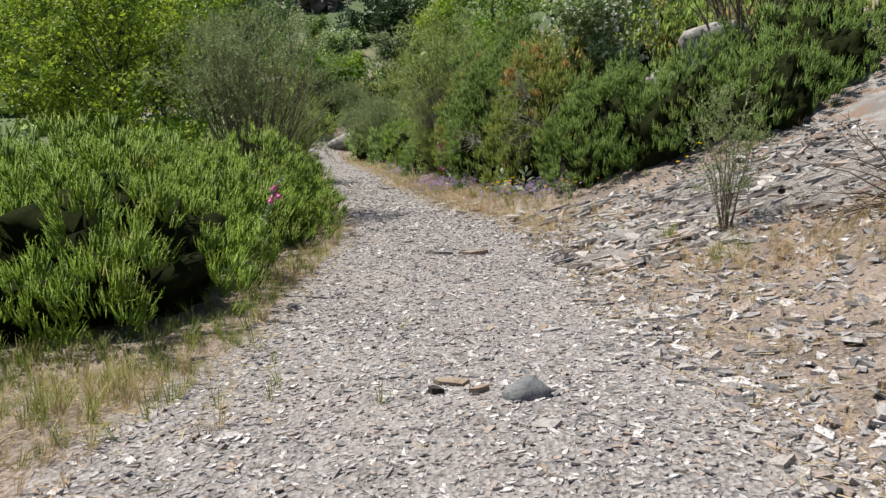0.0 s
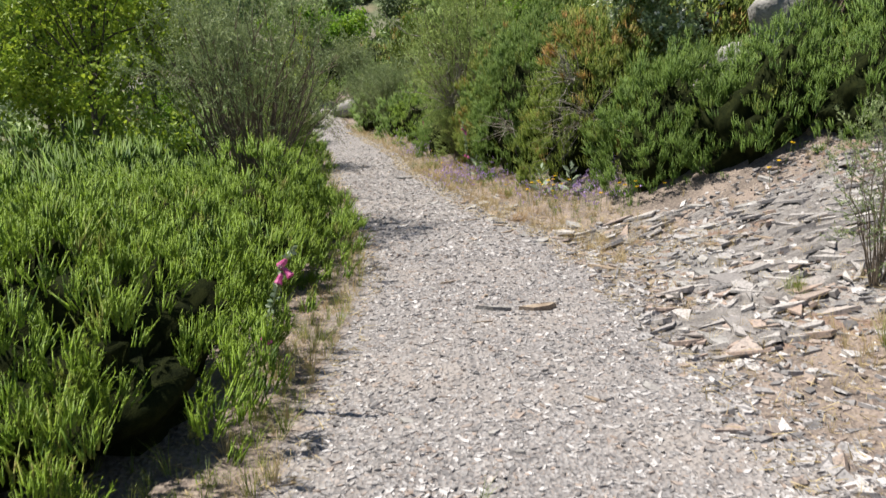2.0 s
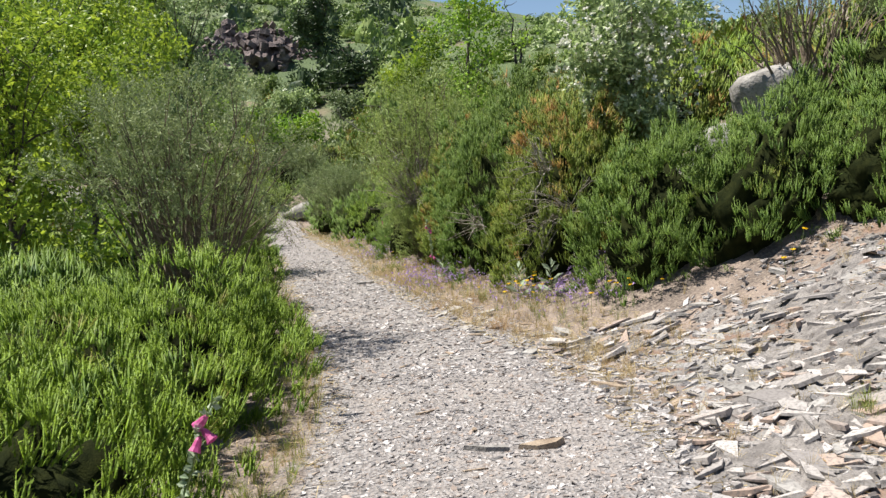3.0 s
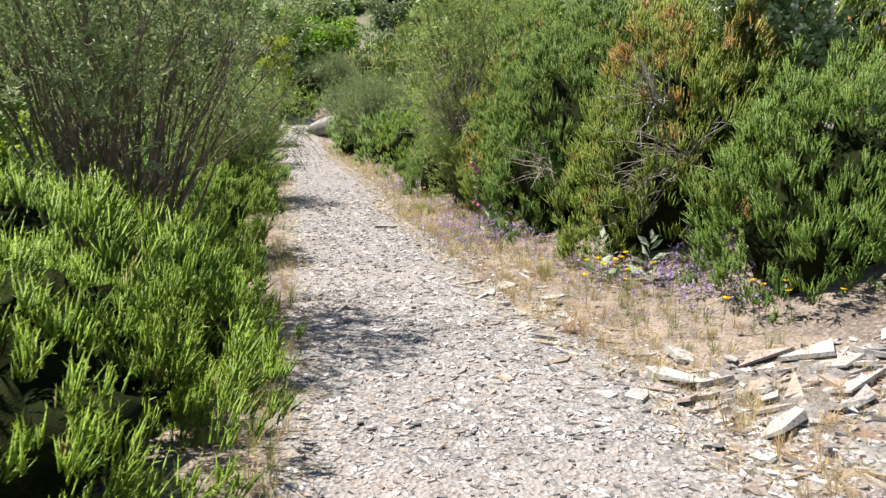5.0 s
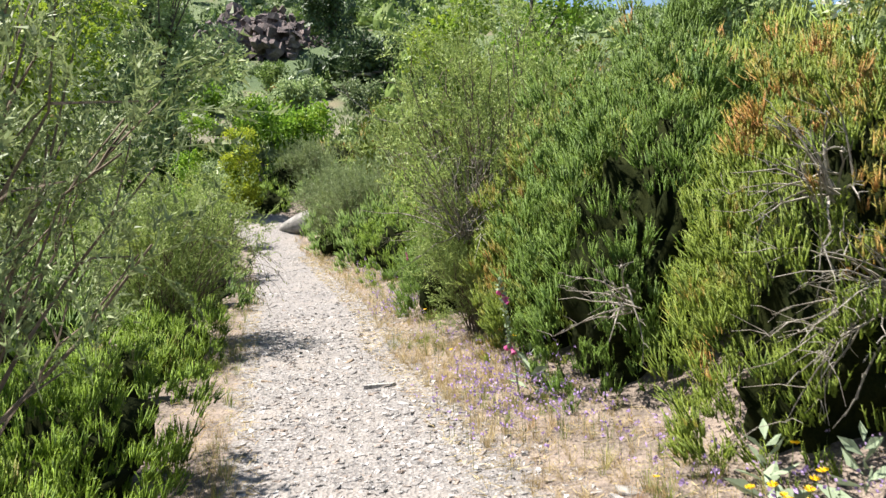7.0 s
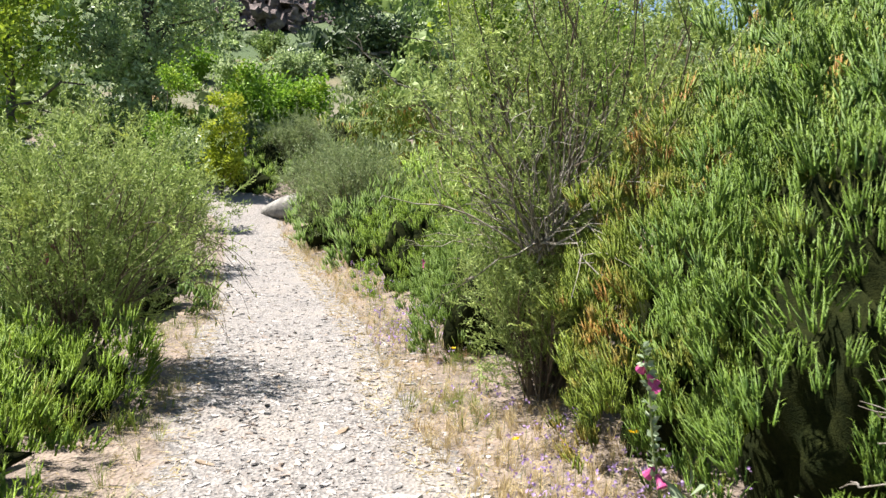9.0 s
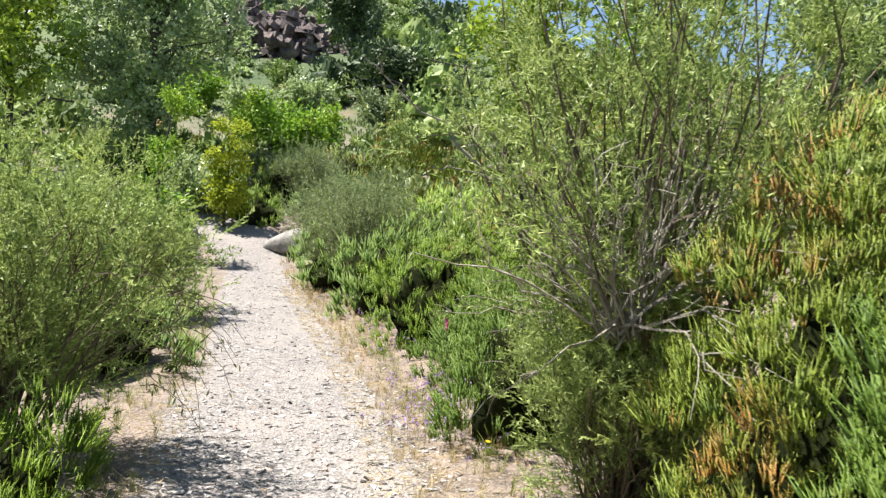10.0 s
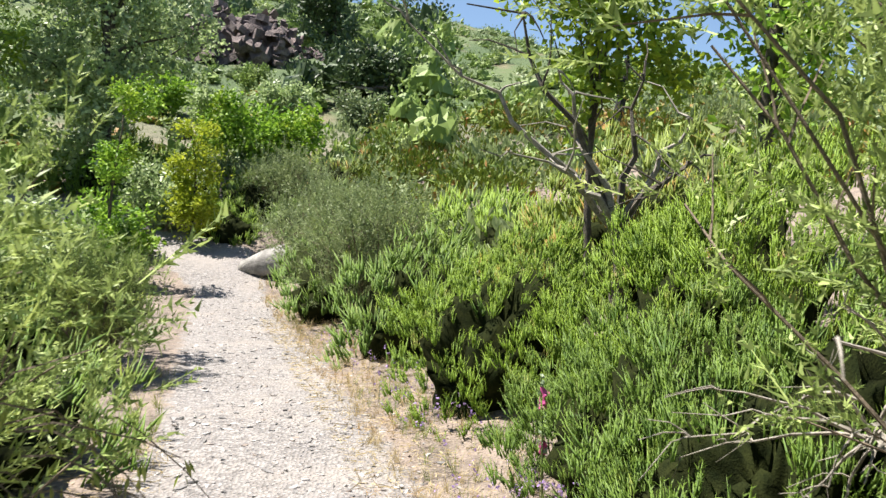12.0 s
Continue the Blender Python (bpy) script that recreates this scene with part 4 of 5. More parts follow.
# ---- rocks ----
def lump(rx, ry, rz, seed, rough=0.16, rings=11, seg=13):
    """A weathered stone: an uneven ball with flattened faces, its foot at z = 0."""
    v, t = [], []
    for i in range(rings + 1):
        e = (i / rings - 0.5) * math.pi
        for j in range(seg):
            a = j / seg * 2 * math.pi
            u = np.array([math.cos(a) * math.cos(e), math.sin(a) * math.cos(e), math.sin(e)])
            k = 1 + rough * wave(u[0] * 2.2, u[1] * 2.2, u[2] * 2.2, seed) + 0.4 * rough * wave(u[0] * 7, u[1] * 7, u[2] * 7, seed)
            w = u * k
            w = np.sign(w) * np.minimum(np.abs(w) * 1.25, 0.88 + 0.12 * np.abs(w))
            bed = rough < 0.12 or math.floor((w[2] + 0.15 * w[0]) * 4.5)
            w[:2] *= 1 + rough * 0.9 * math.sin(bed * 12.9898 + seed * 3.1)
            w[:2] += rough * 0.5 * np.array([math.sin(bed * 7.3 + seed), math.cos(bed * 5.1 + seed)])
            v.append((w[0] * rx, w[1] * ry, (w[2] + 0.75) * rz))
    for i in range(rings):
        for j in range(seg):
            a, b = i * seg + j, i * seg + (j + 1) % seg
            t += [(a, b, b + seg), (a, b + seg, a + seg)]
    return np.array(v), np.array(t)


def stone_thing(name, x, y, size, material, seed, label, turn=0.0, tip=(0, 0), sink=0.02, category="stone"):
    if size[2] < 0.035:
        sink = -0.004
        v, t = chip_template(np.random.default_rng(seed), 0.9)
        ob = link_mesh(name, v * (np.array(size) * 2), t, material)
    else:
        ob = link_mesh(name, *lump(*size, seed), material, True)
    ob.matrix_world = pose(x, y, ground_z(x, y) - sink, tip[0], tip[1], turn)
    return tagged(ob, label, category)


stone_thing("stone", 0.35, 3.54, (0.088, 0.055, 0.048), ROCK_DARK, 3, "smooth blue-grey stone half sunk in the gravel", 25, (0, -12))
stone_thing("stone", 0.07, 3.72, (0.1, 0.04, 0.018), ROCK_BROWN, 5, "flat brown stone beside a hollow in the path", -4, (10, 0), 0.0)
# A flake coloured near-black to stand for the shaded hollow.
stone_thing("stone", 0.0, 3.62, (0.05, 0.04, 0.022), CHARRED_AND_SHADE, 6, "near-black flake painted as shade in the hollow", 10)
stone_thing("stone", 0.17, 3.62, (0.07, 0.05, 0.02), ROCK_BROWN, 8, "small brown stone in the gravel", 40)
stone_thing("stone", 0.0, 7.29, (0.15, 0.075, 0.022), ROCK, 9, "flat pale slate stone on the path", -10)
stone_thing("stone", 0.26, 7.3, (0.13, 0.07, 0.028), ROCK_BROWN, 10, "flat brown stone on the path", 8)
stone_thing("stone", -0.93, 14.6, (0.14, 0.08, 0.025), ROCK, 12, "flat pale stone lying alone on the path", 15)
stone_thing("boulder", 3.8, 12.2, (0.45, 0.4, 0.5), ROCK, 14, "large pale weathered boulder on the bank", 15, (0, -14), 0.1, "boulder")
stone_thing("boulder", 2.95, 12.0, (0.26, 0.25, 0.4), ROCK, 15, "pale boulder among heath on the bank", 50, (0, 8), 0.1, "boulder")
stone_thing("boulder", -3.25, 30.3, (0.65, 0.6, 0.26), ROCK, 17, "low white rock at the bend of the path", -25, (0, -16), 0.06, "boulder")


def slab_stack(rng, layers):
    """Bedded slate: broken sheets lying on one another."""
    soups, z = [], 0.0
    for k in range(layers):
        v, t = chip_template(rng, 0.2)
        f = rng.uniform(0.75, 1.1) * (1 - 0.12 * k)
        a = rng.normal() * 0.5
        c, d = math.cos(a), math.sin(a)
        w = np.stack([(v[:, 0] * c - v[:, 1] * d) * f + rng.normal() * 0.08, (v[:, 0] * d + v[:, 1] * c) * f + rng.normal() * 0.08, v[:, 2] + z + v[:, 0] * rng.normal() * 0.06], 1)
        soups.append((w, t))
        z += rng.uniform(0.13, 0.18)
    return join(soups)


def ledges():
    rng = np.random.default_rng(95)
    for k in range(34):
        if k < 10:
            x, y, r = rng.uniform(2.9, 4.2), rng.uniform(7.2, 9.3), rng.uniform(0.25, 0.5)
        elif k < 22:
            y = rng.uniform(6.8, 9.4)
            x, r = float(edge_r(y)) + rng.uniform(0.15, 2.0), rng.uniform(0.2, 0.5)
        else:
            x, y, r = rng.uniform(3.0, 5.0), rng.uniform(12.4, 14.6), rng.uniform(0.4, 0.8)
        ob = link_mesh("bank_rock", *slab_stack(rng, 3 if k % 3 else 4), ROCK)
        ob.matrix_world = pose(x, y, ground_z(x, y) - 0.03, rng.uniform(-6, 6), rng.uniform(-20, -6), rng.uniform(-50, 50)) @ Matrix.Diagonal((r, r * 0.8, r * 0.22, 1))
        tagged(ob, "pale bedded slate rock breaking out of the bank", "rock", "bank rocks")


ledges()


def bedrock():
    """Bare bedded slate: thin sheets that step up the bank with broken edges, soil in the hollows."""
    rng = np.random.default_rng(97)
    step = 0.035
    us, ys = np.arange(-0.1, 2.9, step), np.arange(6.3, 9.9, step)
    uu, yy = np.meshgrid(us, ys)
    xx = edge_r(yy) + uu
    xx, yy = xx + rng.uniform(-0.011, 0.011, xx.shape), yy + rng.uniform(-0.011, 0.011, xx.shape)
    lean = yy * 1.0 - xx * 0.4
    bed = lean * 3.4 + 1.0 * wave(xx * 1.6, yy * 2.4, 0, 3) + 0.45 * wave(xx * 6, yy * 8, 0, 8) + rng.normal(size=xx.shape) * 0.05
    saw = bed - np.floor(bed)
    shelf = 0.055 * (1 - saw) ** 0.7 + 0.012 * np.floor(3 * (saw + 0.2 * wave(xx * 9, yy * 14, 0, 1)))
    shown = wave(xx * 1.3, yy * 1.1, 0, 6.5) + 0.5 * wave(xx * 4, yy * 5, 0, 2) + 0.1
    rim = np.minimum.reduce([uu + 0.1, 2.85 - uu, yy - 6.3, 9.85 - yy])
    cover = np.clip(shown * 0.9, -1, 0.25) - 0.5 * np.clip(0.35 - rim, 0, 1)
    zz = height(xx, yy) + shelf - 0.055 + 0.16 * np.clip(cover, -0.6, 0.2)
    ny, nx = xx.shape
    i = (np.arange(ny - 1)[:, None] * nx + np.arange(nx - 1)[None]).ravel()
    v = np.stack([xx.ravel(), yy.ravel(), zz.ravel()], 1)
    t = np.concatenate([np.stack([i, i + 1, i + nx + 1], 1), np.stack([i, i + nx + 1, i + nx], 1)])
    above = (zz - height(xx, yy)).ravel() > -0.03
    t = t[above[t].any(1)]
    used, flat = np.unique(t, return_inverse=True)
    ob = link_mesh("bedrock", v[used], flat.reshape(-1, 3), BEDROCK)
    ob.parent = GROUND
    tagged(ob, "pale bedded slate bedrock laid bare", kind="stuff")


bedrock()


def crag():
    rng = np.random.default_rng(90)
    x0, y0 = -7.2, 57.0
    ob = thing("crag", x0, y0, ground_z(x0, y0), "purple-brown broken crag on the far hillside", "rock")
    shapes = [link_mesh("rock", *slab_stack(rng, 4), ROCK_PINK) for k in range(5)]
    n = 0
    for k in range(150):
        x, y = (rng.uniform(-4.2, 0.5), rng.uniform(-2.2, 3.4)) if k < 105 else (rng.uniform(0.3, 4.2), rng.uniform(0.5, 2.2))
        r = rng.uniform(0.7, 1.7) if k < 105 else rng.uniform(0.4, 0.8)
        o = shapes[k] if k < 5 else new("rock", shapes[k % 5].data)
        o.parent = ob
        o.matrix_local = pose(x, y, ground_z(x0 + x, y0 + y) - ground_z(x0, y0) + (rng.uniform(-0.1, 1.1) if k < 105 else 0.0), rng.uniform(-40, 40), rng.uniform(-40, 40), rng.uniform(0, 360)) @ Matrix.Diagonal((r, r, r * 1.1, 1))


crag()


# ---- grass ----
def grass(name, places, sizes, material, label, seed):
    rng = np.random.default_rng(seed)
    x, y = places[:, 0], places[:, 1]
    p = np.stack([x, y, height(x, y) - 0.01], 1)
    ob = link_mesh(name, *scatter(TUFTS, p, np.array([[0, 0, 1.0]]) + rng.normal(size=p.shape) * 0.16, sizes, rng), material)
    return tagged(ob, label, "grass", kind="stuff")


def band(rng, n, y0, y1, side, a, b):
    """Places in a band from a to b metres outside one edge of the path."""
    y = rng.uniform(y0, y1, n)
    d = a + (b - a) * rng.uniform(0, 1, n) ** 1.3
    return np.stack([(edge_r(y) + d) if side > 0 else (edge_l(y) - d), y], 1)


def spots(rng, n, cx, cy, rx, ry):
    return np.stack([rng.normal(cx, rx, n), rng.normal(cy, ry, n)], 1)


rg = np.random.default_rng(100)
dry = np.concatenate([band(rg, 700, 9.0, 16, 1, -0.1, 0.8), band(rg, 560, 14, 30, 1, -0.1, 0.6), band(rg, 150, 2.5, 9, 1, 0.1, 1.5), spots(rg, 170, 2.45, 5.55, 0.35, 0.35), spots(rg, 60, 1.9, 5.9, 0.22, 0.3),
                      band(rg, 260, 2.6, 14, -1, -0.02, 0.35), spots(rg, 130, -1.75, 3.7, 0.45, 0.4), spots(rg, 40, 3.2, 9.6, 0.5, 0.3), spots(rg, 60, 0.95, 9.1, 0.12, 0.5)])
grass("dry_grass", dry, rg.uniform(0.05, 0.16, len(dry)), STRAW, "dry straw-coloured grass along the path", 101)
low = np.concatenate([band(rg, 700, 8.5, 26, 1, -0.15, 0.8), band(rg, 300, 2.5, 9, 1, 0.0, 1.8), band(rg, 300, 2.5, 20, -1, -0.1, 0.3), spots(rg, 160, 2.4, 5.4, 0.5, 0.5), spots(rg, 130, -1.8, 3.3, 0.5, 0.5)])
grass("short_dry_grass", low, rg.uniform(0.025, 0.08, len(low)), STRAW, "short bleached grass on bare soil", 102)
green = np.concatenate([band(rg, 240, 3, 22, -1, 0.0, 0.45), spots(rg, 200, -1.75, 3.75, 0.5, 0.4), spots(rg, 90, -1.9, 4.5, 0.5, 0.2), band(rg, 160, 4.4, 9.5, -1, 0.0, 0.5), spots(rg, 40, -2.3, 3.0, 0.2, 0.3), spots(rg, 16, -0.74, 16.15, 0.09, 0.1), spots(rg, 10, -0.5, 15.9, 0.1, 0.2), band(rg, 150, 13, 28, 1, 0.05, 0.5),
                        spots(rg, 12, 1.95, 6.0, 0.12, 0.1), spots(rg, 8, 1.79, 7.0, 0.06, 0.05), band(rg, 60, 10, 13, 1, 0.3, 0.8)])
grass("green_grass", green, rg.uniform(0.06, 0.2, len(green)), GRASS, "green grass tufts at the path's edges", 103)


def litter(n, seed):
    """Fallen straw and dead needles lying on the soil."""
    rng = np.random.default_rng(seed)
    pl = np.concatenate([band(rng, n // 2, 8.5, 26, 1, -0.3, 0.9), band(rng, n // 5, 2.4, 9, 1, -0.2, 2.2), band(rng, n // 5, 2.4, 20, -1, -0.15, 0.5), spots(rng, n // 10, -1.9, 3.3, 0.6, 0.6)])
    p = np.stack([pl[:, 0], pl[:, 1], height(pl[:, 0], pl[:, 1]) + rng.uniform(0.004, 0.03, len(pl))], 1)
    w = rng.normal(size=p.shape) * np.array([1, 1, 0.25])
    ob = link_mesh("litter", *blades(p, w, rng.uniform(0.04, 0.13, len(p)), rng.uniform(0.003, 0.007, len(p)), rng), STRAW)
    ob.parent = GROUND
    return tagged(ob, "fallen straw and dead twigs", kind="stuff")


litter(16000, 104)


# ---- flowers and weeds ----
def yellow_flower():
    rng = np.random.default_rng(110)
    ob = thing("yellow_flower", 0, 0, 0, "yellow daisy-like flower on a thin stalk", "flower", "yellow flowers")
    part("stalk", tube(curve_points((0, 0, 0), (0.02, 0.01, 0.2), (0, 0, 0.08), 4, rng), [0.002] * 4, 3), STEM_GREEN, ob)
    a = np.arange(14) * 2 * math.pi / 14
    w = np.stack([np.cos(a), np.sin(a), np.full(14, 0.3)], 1)
    head = diamonds(np.tile(np.array([[0.02, 0.01, 0.2]]), (14, 1)), w, np.full(14, 0.022), np.full(14, 0.011), rng)
    part("petal_ring", head, YELLOW_PETAL, ob)
    return ob


yf = yellow_flower()
rf = np.random.default_rng(111)
spots_y = [(0.88 + rf.normal() * 0.14, 11.36 + rf.normal() * 0.22) for _ in range(14)] + [(1.4 + rf.normal() * 0.12, 10.35 + rf.normal() * 0.12) for _ in range(5)]
spots_y += [(2.5, 9.45), (2.6, 9.55), (2.75, 9.8), (1.75, 10.2), (0.35, 11.9), (-0.35, 15.0), (0.05, 14.7), (-0.6, 16.9), (1.62, 2.95)]
for k, (x, y) in enumerate(spots_y):
    sc = rf.uniform(0.8, 1.3)
    m = pose(x, y, ground_z(x, y) - 0.01, rf.uniform(-12, 12), rf.uniform(-12, 12), rf.uniform(0, 360)) @ Matrix.Scale(sc, 4)
    if k == 0:
        yf.matrix_world = m
    else:
        o = copy_thing(yf, m)
        o.scale = (sc, sc, sc)


def violets(seed=115):
    rng = np.random.default_rng(seed)
    pl = np.concatenate([spots(rng, 260, 1.25, 11.2, 0.25, 0.35), spots(rng, 330, -0.1, 14.1, 0.25, 0.65), band(rng, 110, 11.3, 14, 1, 0.35, 0.8), band(rng, 160, 14, 24, 1, 0.15, 0.6), spots(rng, 90, -0.85, 18.6, 0.2, 0.25), spots(rng, 60, -0.95, 17.6, 0.15, 0.2)])
    z = height(pl[:, 0], pl[:, 1]) + rng.uniform(0.06, 0.2, len(pl))
    p = np.stack([pl[:, 0], pl[:, 1], z], 1)
    p3 = np.repeat(p, 3, axis=0)
    petals = diamonds(p3 + rng.normal(size=p3.shape) * 0.006, rng.normal(size=p3.shape) + np.array([0, -0.4, 0.5]), rng.uniform(0.014, 0.026, len(p3)), rng.uniform(0.012, 0.02, len(p3)), rng)
    foot = p.copy()
    foot[:, 2] = height(p[:, 0], p[:, 1])
    stalks = blades(foot, p - foot, np.linalg.norm(p - foot, axis=1), np.full(len(p), 0.004), rng)
    ob = link_mesh("violet_flowers", *petals, VIOLET)
    tagged(ob, "many small violet flowers on thin stalks beside the path", "flowers", kind="stuff")
    part("stalk_mass", stalks, STEM_GREEN, ob)


violets()


def foxglove(x, y, z, height_m, lean, pods, seed, label, colour=PINK_PETAL):
    """A leaning stalk with seed pods all along and a few drooping pink bells."""
    rng = np.random.default_rng(seed)
    ob = thing("foxglove", x, y, z, label, "flower", "foxgloves")
    tip = np.array([lean[0], lean[1], height_m])
    p = curve_points((0, 0, 0), tip, tip * 0.3 + np.array([0, 0, 0.1]), 8, rng, 0.008)
    part("stalk", tube(p, np.linspace(0.007, 0.003, 8), 5), STEM_GREEN, ob)
    t = np.linspace(0.4, 0.99, pods)
    q = np.stack([np.interp(t, np.linspace(0, 1, 8), p[:, i]) for i in range(3)], 1)
    w = rng.normal(size=q.shape) * np.array([1, 1, 0.2]) + np.array([0, 0, 0.5])
    part("pod_spike", diamonds(np.repeat(q, 2, 0), np.repeat(w, 2, 0) + rng.normal(size=(2 * pods, 3)) * 0.3, np.full(2 * pods, 0.035), np.full(2 * pods, 0.022), rng), PALE_LEAF, ob, "pale green seed pods")
    ang = np.arange(8) * math.pi / 4
    rr = np.array([0.006, 0.012, 0.015, 0.021])
    zz = np.array([0.0, -0.014, -0.034, -0.05])
    v = np.concatenate([np.stack([np.cos(ang) * r, np.sin(ang) * r, np.full(8, h)], 1) for r, h in zip(rr, zz)])
    tr = []
    for i in range(3):
        for j in range(8):
            a, b = i * 8 + j, i * 8 + (j + 1) % 8
            tr += [(a, b, b + 8), (a, b + 8, a + 8)]
    first = None
    for k, f in enumerate((0.93, 0.88, 0.85, 0.5, 0.47)):
        c = Vector([float(np.interp(f, np.linspace(0, 1, 8), p[:, i])) for i in range(3)])
        if first is None:
            first = part("bell", (v, np.array(tr)), colour, ob, "drooping pink bell flower")
            o = first
        else:
            o = new("bell", first.data)
            o.parent = ob
        o.matrix_local = Matrix.Translation(c) @ Euler((rng.uniform(0.3, 0.8), rng.uniform(-0.5, 0.5), rng.uniform(0, 6.28))).to_matrix().to_4x4()


foxglove(-1.24, 5.72, 0.05, 0.72, (0.25, 0.0), 36, 120, "leaning foxglove with pale pods and pink bells beside the heath")
foxglove(0.0, 13.95, ground_z(0.0, 13.95), 0.8, (-0.1, 0.1), 40, 121, "foxglove with pink bells standing in front of the heath")
foxglove(-3.15, 16.4, ground_z(-3.15, 16.4), 0.95, (-0.05, 0.2), 24, 122, "dark pink foxglove among the broom twigs")
foxglove(-0.75, 18.9, ground_z(-0.75, 18.9), 0.6, (-0.05, -0.05), 20, 123, "small pink foxglove in front of the heath")


def mullein(x, y, seed):
    rng = np.random.default_rng(seed)
    ob = thing("mullein", x, y, ground_z(x, y), "pale felt-leaved mullein plant by the path", "plant", "mulleins")
    for k in range(12):
        a = k * 2.4
        b = np.array([[0.0, 0.0, 0.03 + 0.025 * k]])
        w = np.array([[math.cos(a), math.sin(a), 0.25 + 0.06 * k]])
        ln = 0.2 - 0.009 * k
        part("leaf", diamonds(b, w, np.array([ln]), np.array([ln * 0.4]), rng), PALE_LEAF, ob)


mullein(0.07, 13.95, 130)
mullein(0.75, 11.75, 131)
mullein(1.05, 11.55, 132)


# ---- dead wood ----
def dead_bush(name, x, y, z, ways, n, length, material, seed, label, thick=0.007):
    """A fan of bare crooked twigs from one point."""
    rng = np.random.default_rng(seed)
    ob = thing(name, x, y, z, label, "dead branch")
    soups = []
    for k in range(n):
        d = unit(np.array(ways) + rng.normal(size=3) * 0.42)
        ln = length * rng.uniform(0.5, 1.1)
        p = curve_points(rng.normal(size=3) * 0.04, d * ln + np.array([0, 0, -0.1 * ln]), d * ln * 0.5 + np.array([0, 0, 0.12 * ln]), 6, rng, 0.03)
        soups.append(tube(p, thick * np.linspace(1, 0.25, 6), 3))
        for _ in range(5):
            i = int(rng.integers(2, 6))
            e = p[i] + (d * 0.7 + rng.normal(size=3) * 0.5) * ln * rng.uniform(0.12, 0.3)
            soups.append(tube(curve_points(p[i], e, (0, 0, 0.02), 4, rng, 0.05), thick * np.linspace(0.4, 0.15, 4), 3))
        part("branch", join(soups), material, ob)
        soups = []
    return ob


dead_bush("dead_heath", 1.3, 11.75, 0.95, (-0.75, -0.35, 0.1), 34, 0.62, DEADWOOD, 140, "silver-grey dead heath twigs against the green bush")
dead_bush("dead_heath", 1.15, 11.95, 1.35, (-0.45, -0.3, 0.75), 22, 0.5, DEADWOOD, 141, "bleached upright dead heath twigs in the bush")
dead_bush("dead_heath", 0.5, 13.0, 0.8, (-0.6, -0.5, 0.1), 16, 0.4, DEADWOOD, 142, "small grey dead twigs in the heath")
dead_bush("dry_branch", 3.0, 5.7, 0.5, (-0.95, 0.15, 0.12), 16, 0.75, TWIG, 143, "dry brown broom branch lying on the bank", 0.009)
dead_bush("dead_broom", -0.2, 15.75, 1.0, (-0.1, -0.35, 0.85), 40, 0.85, DEADWOOD, 144, "bare tangled stems inside the tall broom", 0.008)
dead_bush("dead_broom", -0.3, 16.9, 0.9, (-0.5, -0.4, 0.1), 16, 0.55, DEADWOOD, 145, "bleached bare stems at the broom's foot", 0.007)
dead_bush("dead_broom", -2.75, 16.1, 0.1, (0.35, -0.5, 0.35), 18, 0.5, DEADWOOD, 146, "dead grey twigs under the broom", 0.005)
dead_bush("dead_broom", -2.1, 10.4, 0.55, (0.15, -0.3, 0.75), 26, 0.9, TWIG, 147, "bare brown stems of the tall broom", 0.009)


def dead_tree(x, y, limbs, r, material, seed, label):
    rng = np.random.default_rng(seed)
    gz = ground_z(x, y)
    ob = thing("dead_tree", x, y, gz, label, "dead tree")
    base = tube(curve_points((0, 0, -0.1), (0, 0, 0.95), (0.05, 0, 0.4), 5, rng, 0.03), np.linspace(r * 1.5, r, 5), 7)
    part("trunk", base, BARK if material is DEADWOOD else material, ob)
    for k, (lx, ly, lz) in enumerate(limbs):
        e = np.array([lx - x, ly - y, lz - gz])
        p = curve_points((0, 0, 0.85), e, (e[0] * 0.4, e[1] * 0.4, e[2] * 0.36), 8, rng, 0.06)
        soups = [tube(p, r * np.linspace(0.62, 0.1, 8), 5)]
        for _ in range(5):
            i = int(rng.integers(3, 8))
            q = p[i] + rng.normal(size=3) * np.array([0.28, 0.2, 0.25]) + np.array([0, 0, 0.1])
            soups.append(tube(curve_points(p[i], q, (0, 0, 0.05), 5, rng, 0.08), r * np.linspace(0.22, 0.05, 5), 4))
        part("limb", join(soups), BARK if material is DEADWOOD and k % 2 else material, ob)
    return ob


dead_tree(0.1, 21.0, ((-1.45, 20.5, 2.45), (-0.95, 20.7, 3.0), (-0.5, 20.8, 2.5), (0.2, 20.8, 2.5), (0.6, 20.7, 2.2), (0.65, 20.5, 1.95), (-0.7, 20.4, 1.8)), 0.055, DEADWOOD, 150, "bleached dead tree with long bare limbs")
dead_tree(4.65, 38.5, ((4.4, 38.5, 7.9), (5.0, 38.4, 7.3)), 0.13, CHARRED_AND_SHADE, 151, "charred black snag with two bare stems")
dead_tree(-2.3, 45.5, ((-3.9, 45.0, 5.3), (-1.5, 45.0, 5.6)), 0.12, DEADWOOD, 152, "grey fallen dead tree below the dark wood")


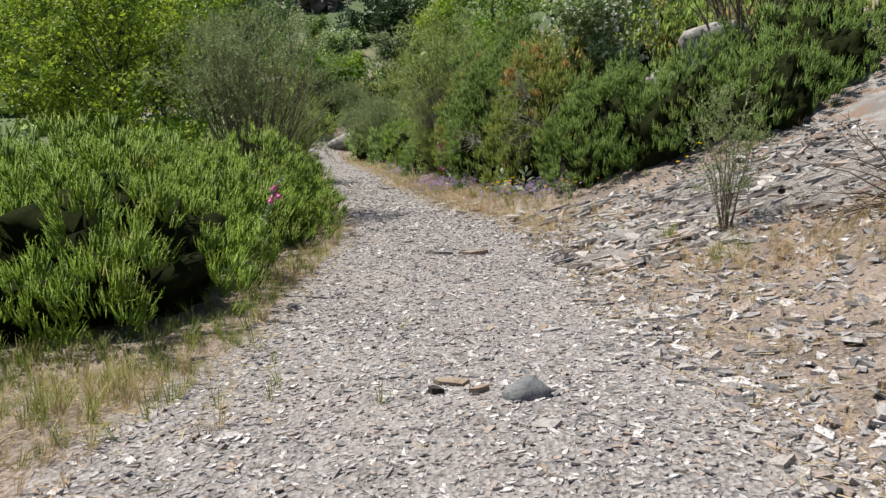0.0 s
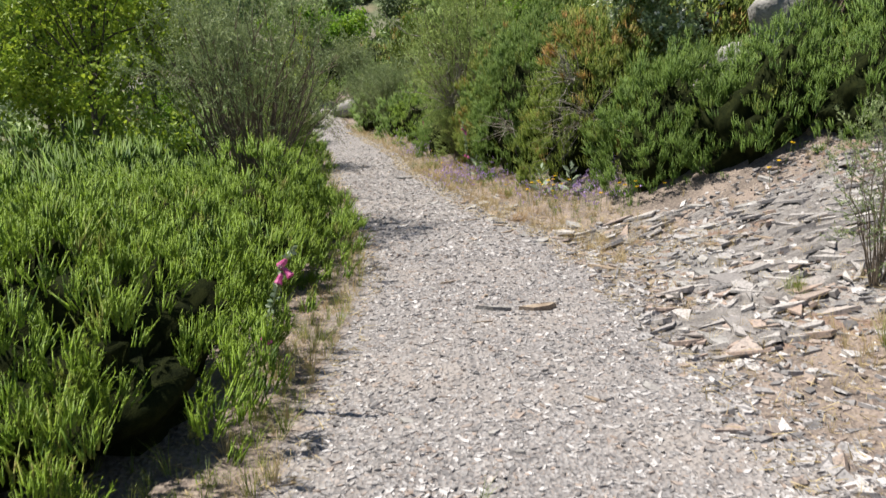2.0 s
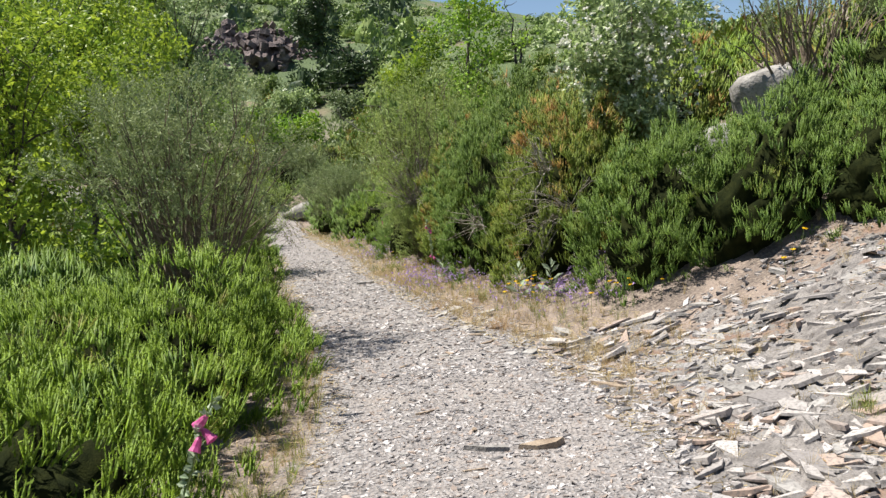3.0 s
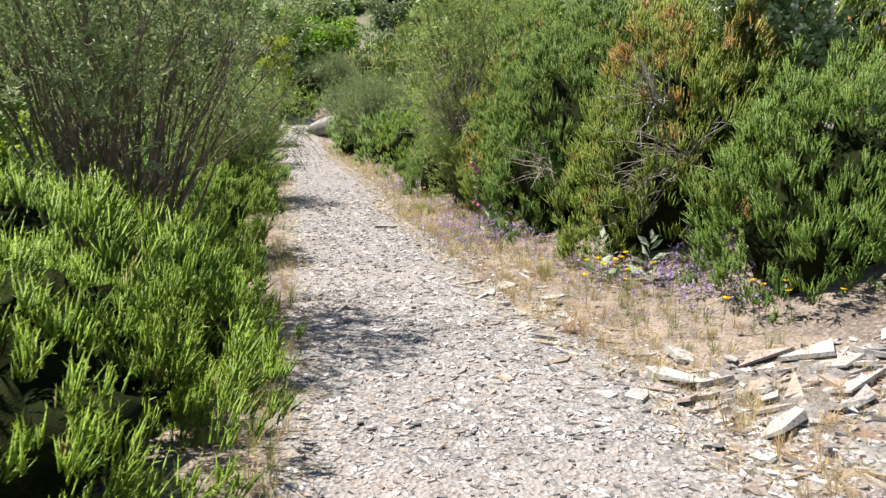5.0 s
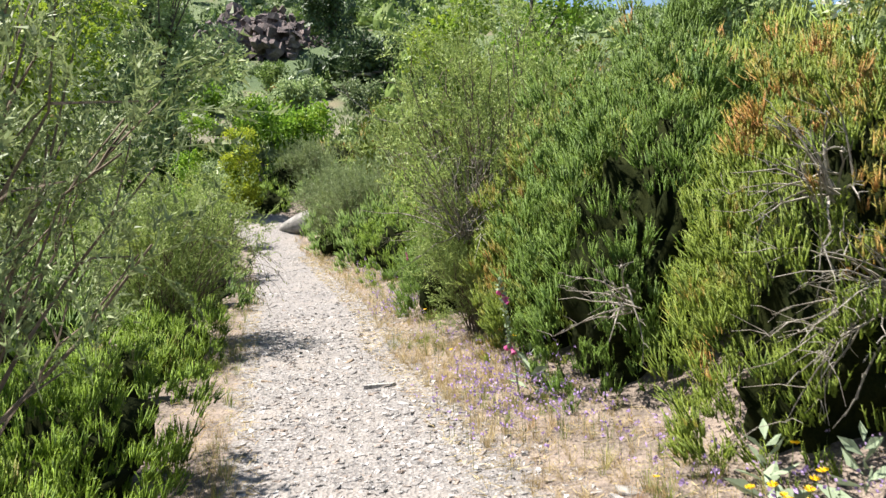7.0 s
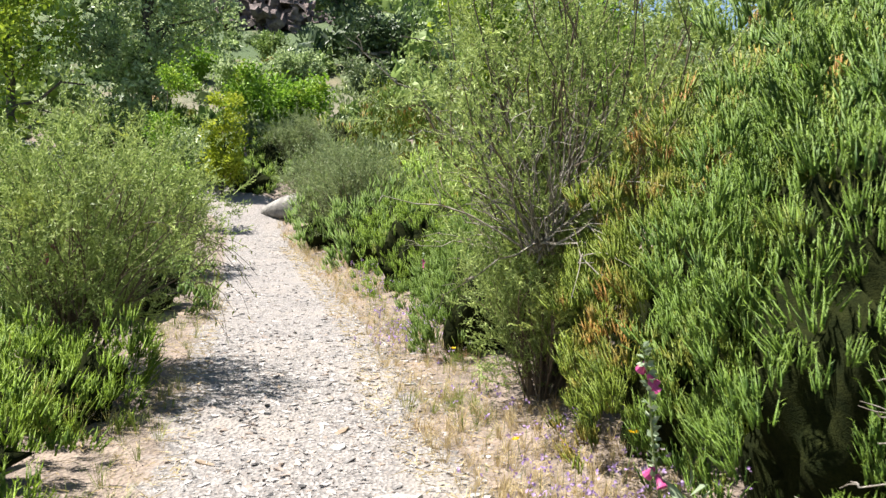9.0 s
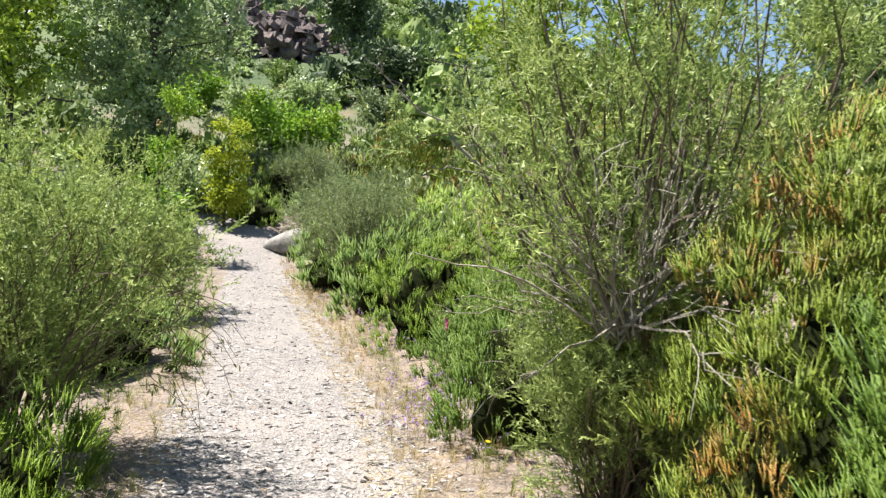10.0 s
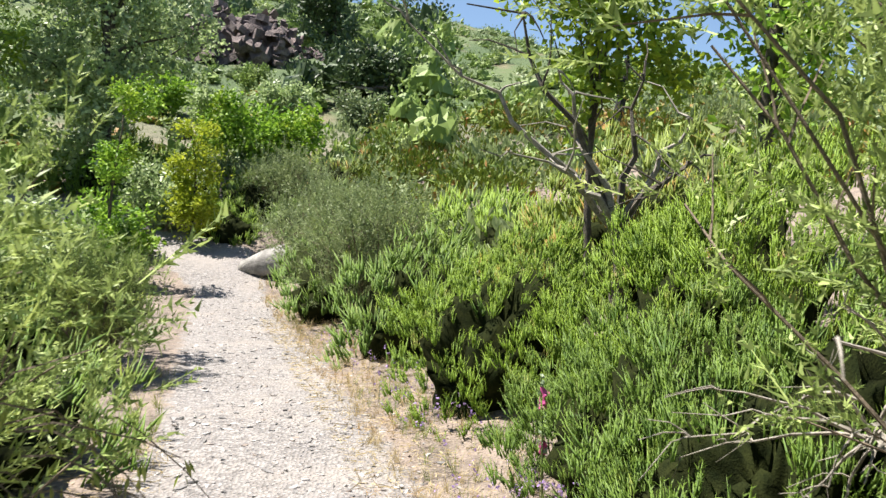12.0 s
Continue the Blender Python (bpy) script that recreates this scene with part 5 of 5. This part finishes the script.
# ---- blossoms on the pale shrub ----
def blossoms():
    rng = np.random.default_rng(160)
    shrub = bpy.data.objects["flowering_shrub"]
    u = dome(rng, 420, -0.6)
    lob = np.array([(0, 0, 1.4, 0.66), (-0.2, 0, 2.1, 0.66), (0.4, 0.1, 2.3, 0.6), (-0.4, -0.1, 1.7, 0.52)])[rng.integers(0, 4, 420)]
    p = np.repeat(lob[:, :3] + u * lob[:, 3:4], 5, axis=0)
    w = np.repeat(u, 5, axis=0) * 0.3 + rng.normal(size=p.shape) * 0.6
    part("blossom_mass", diamonds(p, w, np.full(len(p), 0.04), np.full(len(p), 0.034), rng), WHITE_PETAL, shrub, "white five-petalled blossoms")


blossoms()


# ---- gravel ----
def gravel(name, n, y0, y1, lo, hi, seed, out=0.2):
    rng = np.random.default_rng(seed)
    y = y0 + (y1 - y0) * rng.uniform(0, 1, n) ** 1.4
    x = edge_l(y) + 0.05 + (edge_r(y) - edge_l(y) + out) * rng.uniform(0, 1, n)
    s = lo + (hi - lo) * rng.uniform(0, 1, n) ** 2.5
    p = np.stack([x, y, height(x, y) + 0.02 * s], 1)
    s3 = np.stack([s, s * rng.uniform(0.6, 1.0, n), s * rng.uniform(0.4, 1.0, n)], 1)
    ob = link_mesh(name, *scatter(CHIP_SHAPES, p, np.array([[0, 0, 1.0]]) + rng.normal(size=p.shape) * 0.22, s3, rng), CHIPS)
    ob.parent = GROUND
    return tagged(ob, "loose grey slate chips", kind="stuff")


gravel("gravel", 26000, 2.2, 9, 0.015, 0.064, 170)
gravel("gravel", 10000, 9, 18, 0.02, 0.08, 171)
gravel("gravel", 2400, 18, 30, 0.02, 0.08, 172)


def bank_rubble(n, seed):
    rng = np.random.default_rng(seed)
    y = rng.uniform(2.2, 10.0, n)
    x = edge_r(y) - 0.2 + 3.4 * rng.uniform(0, 1, n) ** 1.2
    s = 0.022 + 0.11 * rng.uniform(0, 1, n) ** 2.5
    p = np.stack([x, y, height(x, y) + 0.03 * s], 1)
    ob = link_mesh("rubble", *scatter(CHIP_SHAPES, p, np.array([[0, 0, 1.0]]) + rng.normal(size=p.shape) * 0.25, s, rng), CHIPS)
    ob.parent = GROUND
    return tagged(ob, "broken slate rubble", kind="stuff")


bank_rubble(9500, 173)


def slate_plates(n, seed):
    """Broken sheets of slate that lie on the bank like shingles, all dipping one way."""
    rng = np.random.default_rng(seed)
    y = rng.uniform(6.2, 9.9, n)
    x = edge_r(y) - 0.05 + 3.0 * rng.uniform(0, 1, n) ** 1.15
    keep = wave(x * 1.3, y * 1.1, 0, 6.5) + 0.4 * wave(x * 4, y * 5, 0, 2) > -0.25
    x, y = x[keep], y[keep]
    n = len(x)
    s = 0.06 + 0.4 * rng.uniform(0, 1, n) ** 3
    p = np.stack([x, y, height(x, y) + rng.uniform(-0.01, 0.035, n)], 1)
    way = np.array([[-0.22, 0.1, 1.0]]) + rng.normal(size=p.shape) * np.array([0.1, 0.14, 0])
    s3 = np.stack([s, s * rng.uniform(0.45, 0.8, n), np.clip(s, 0.1, 0.22) * rng.uniform(0.4, 1.0, n)], 1)
    ob = link_mesh("slate_plates", *scatter(PLATE_SHAPES, p, way, s3, rng), PLATES)
    ob.parent = GROUND
    return tagged(ob, "pale broken slate sheets", kind="stuff")


slate_plates(1500, 174)


def path_stones():
    """Slate slabs that can be told apart, on the path and the bank."""
    rng = np.random.default_rng(180)
    shapes = []
    for k, tv in enumerate(SLAB_SHAPES):
        ob = link_mesh("stone", *tv, (ROCK, ROCK, CHIPS, ROCK_BROWN)[k % 4])
        shapes.append(ob)
    for k in range(290):
        if k < 130:
            y = rng.uniform(6.2, 9.8)
            x = edge_r(y) + rng.uniform(-0.1, 2.3)
            s = 0.07 + 0.25 * rng.uniform() ** 2
        elif k < 190:
            y = rng.uniform(9.0, 12.5)
            x = edge_r(y) + rng.uniform(-0.5, 0.35)
            s = rng.uniform(0.07, 0.24)
        else:
            y = rng.uniform(2.4, 17)
            x = rng.uniform(float(edge_l(y)) + 0.1, float(edge_r(y)) + 0.1)
            s = rng.uniform(0.05, 0.13)
        o = shapes[k] if k < len(shapes) else new("stone", shapes[k % len(shapes)].data)
        o.parent = GROUND
        flat = rng.uniform(0.3, 0.7)
        o.matrix_world = pose(x, y, ground_z(x, y) + 0.02 * s, rng.uniform(-9, 9), rng.uniform(-14, 4), rng.uniform(0, 360)) @ Matrix.Diagonal((s, s * rng.uniform(0.5, 0.9), s * flat, 1))


path_stones()
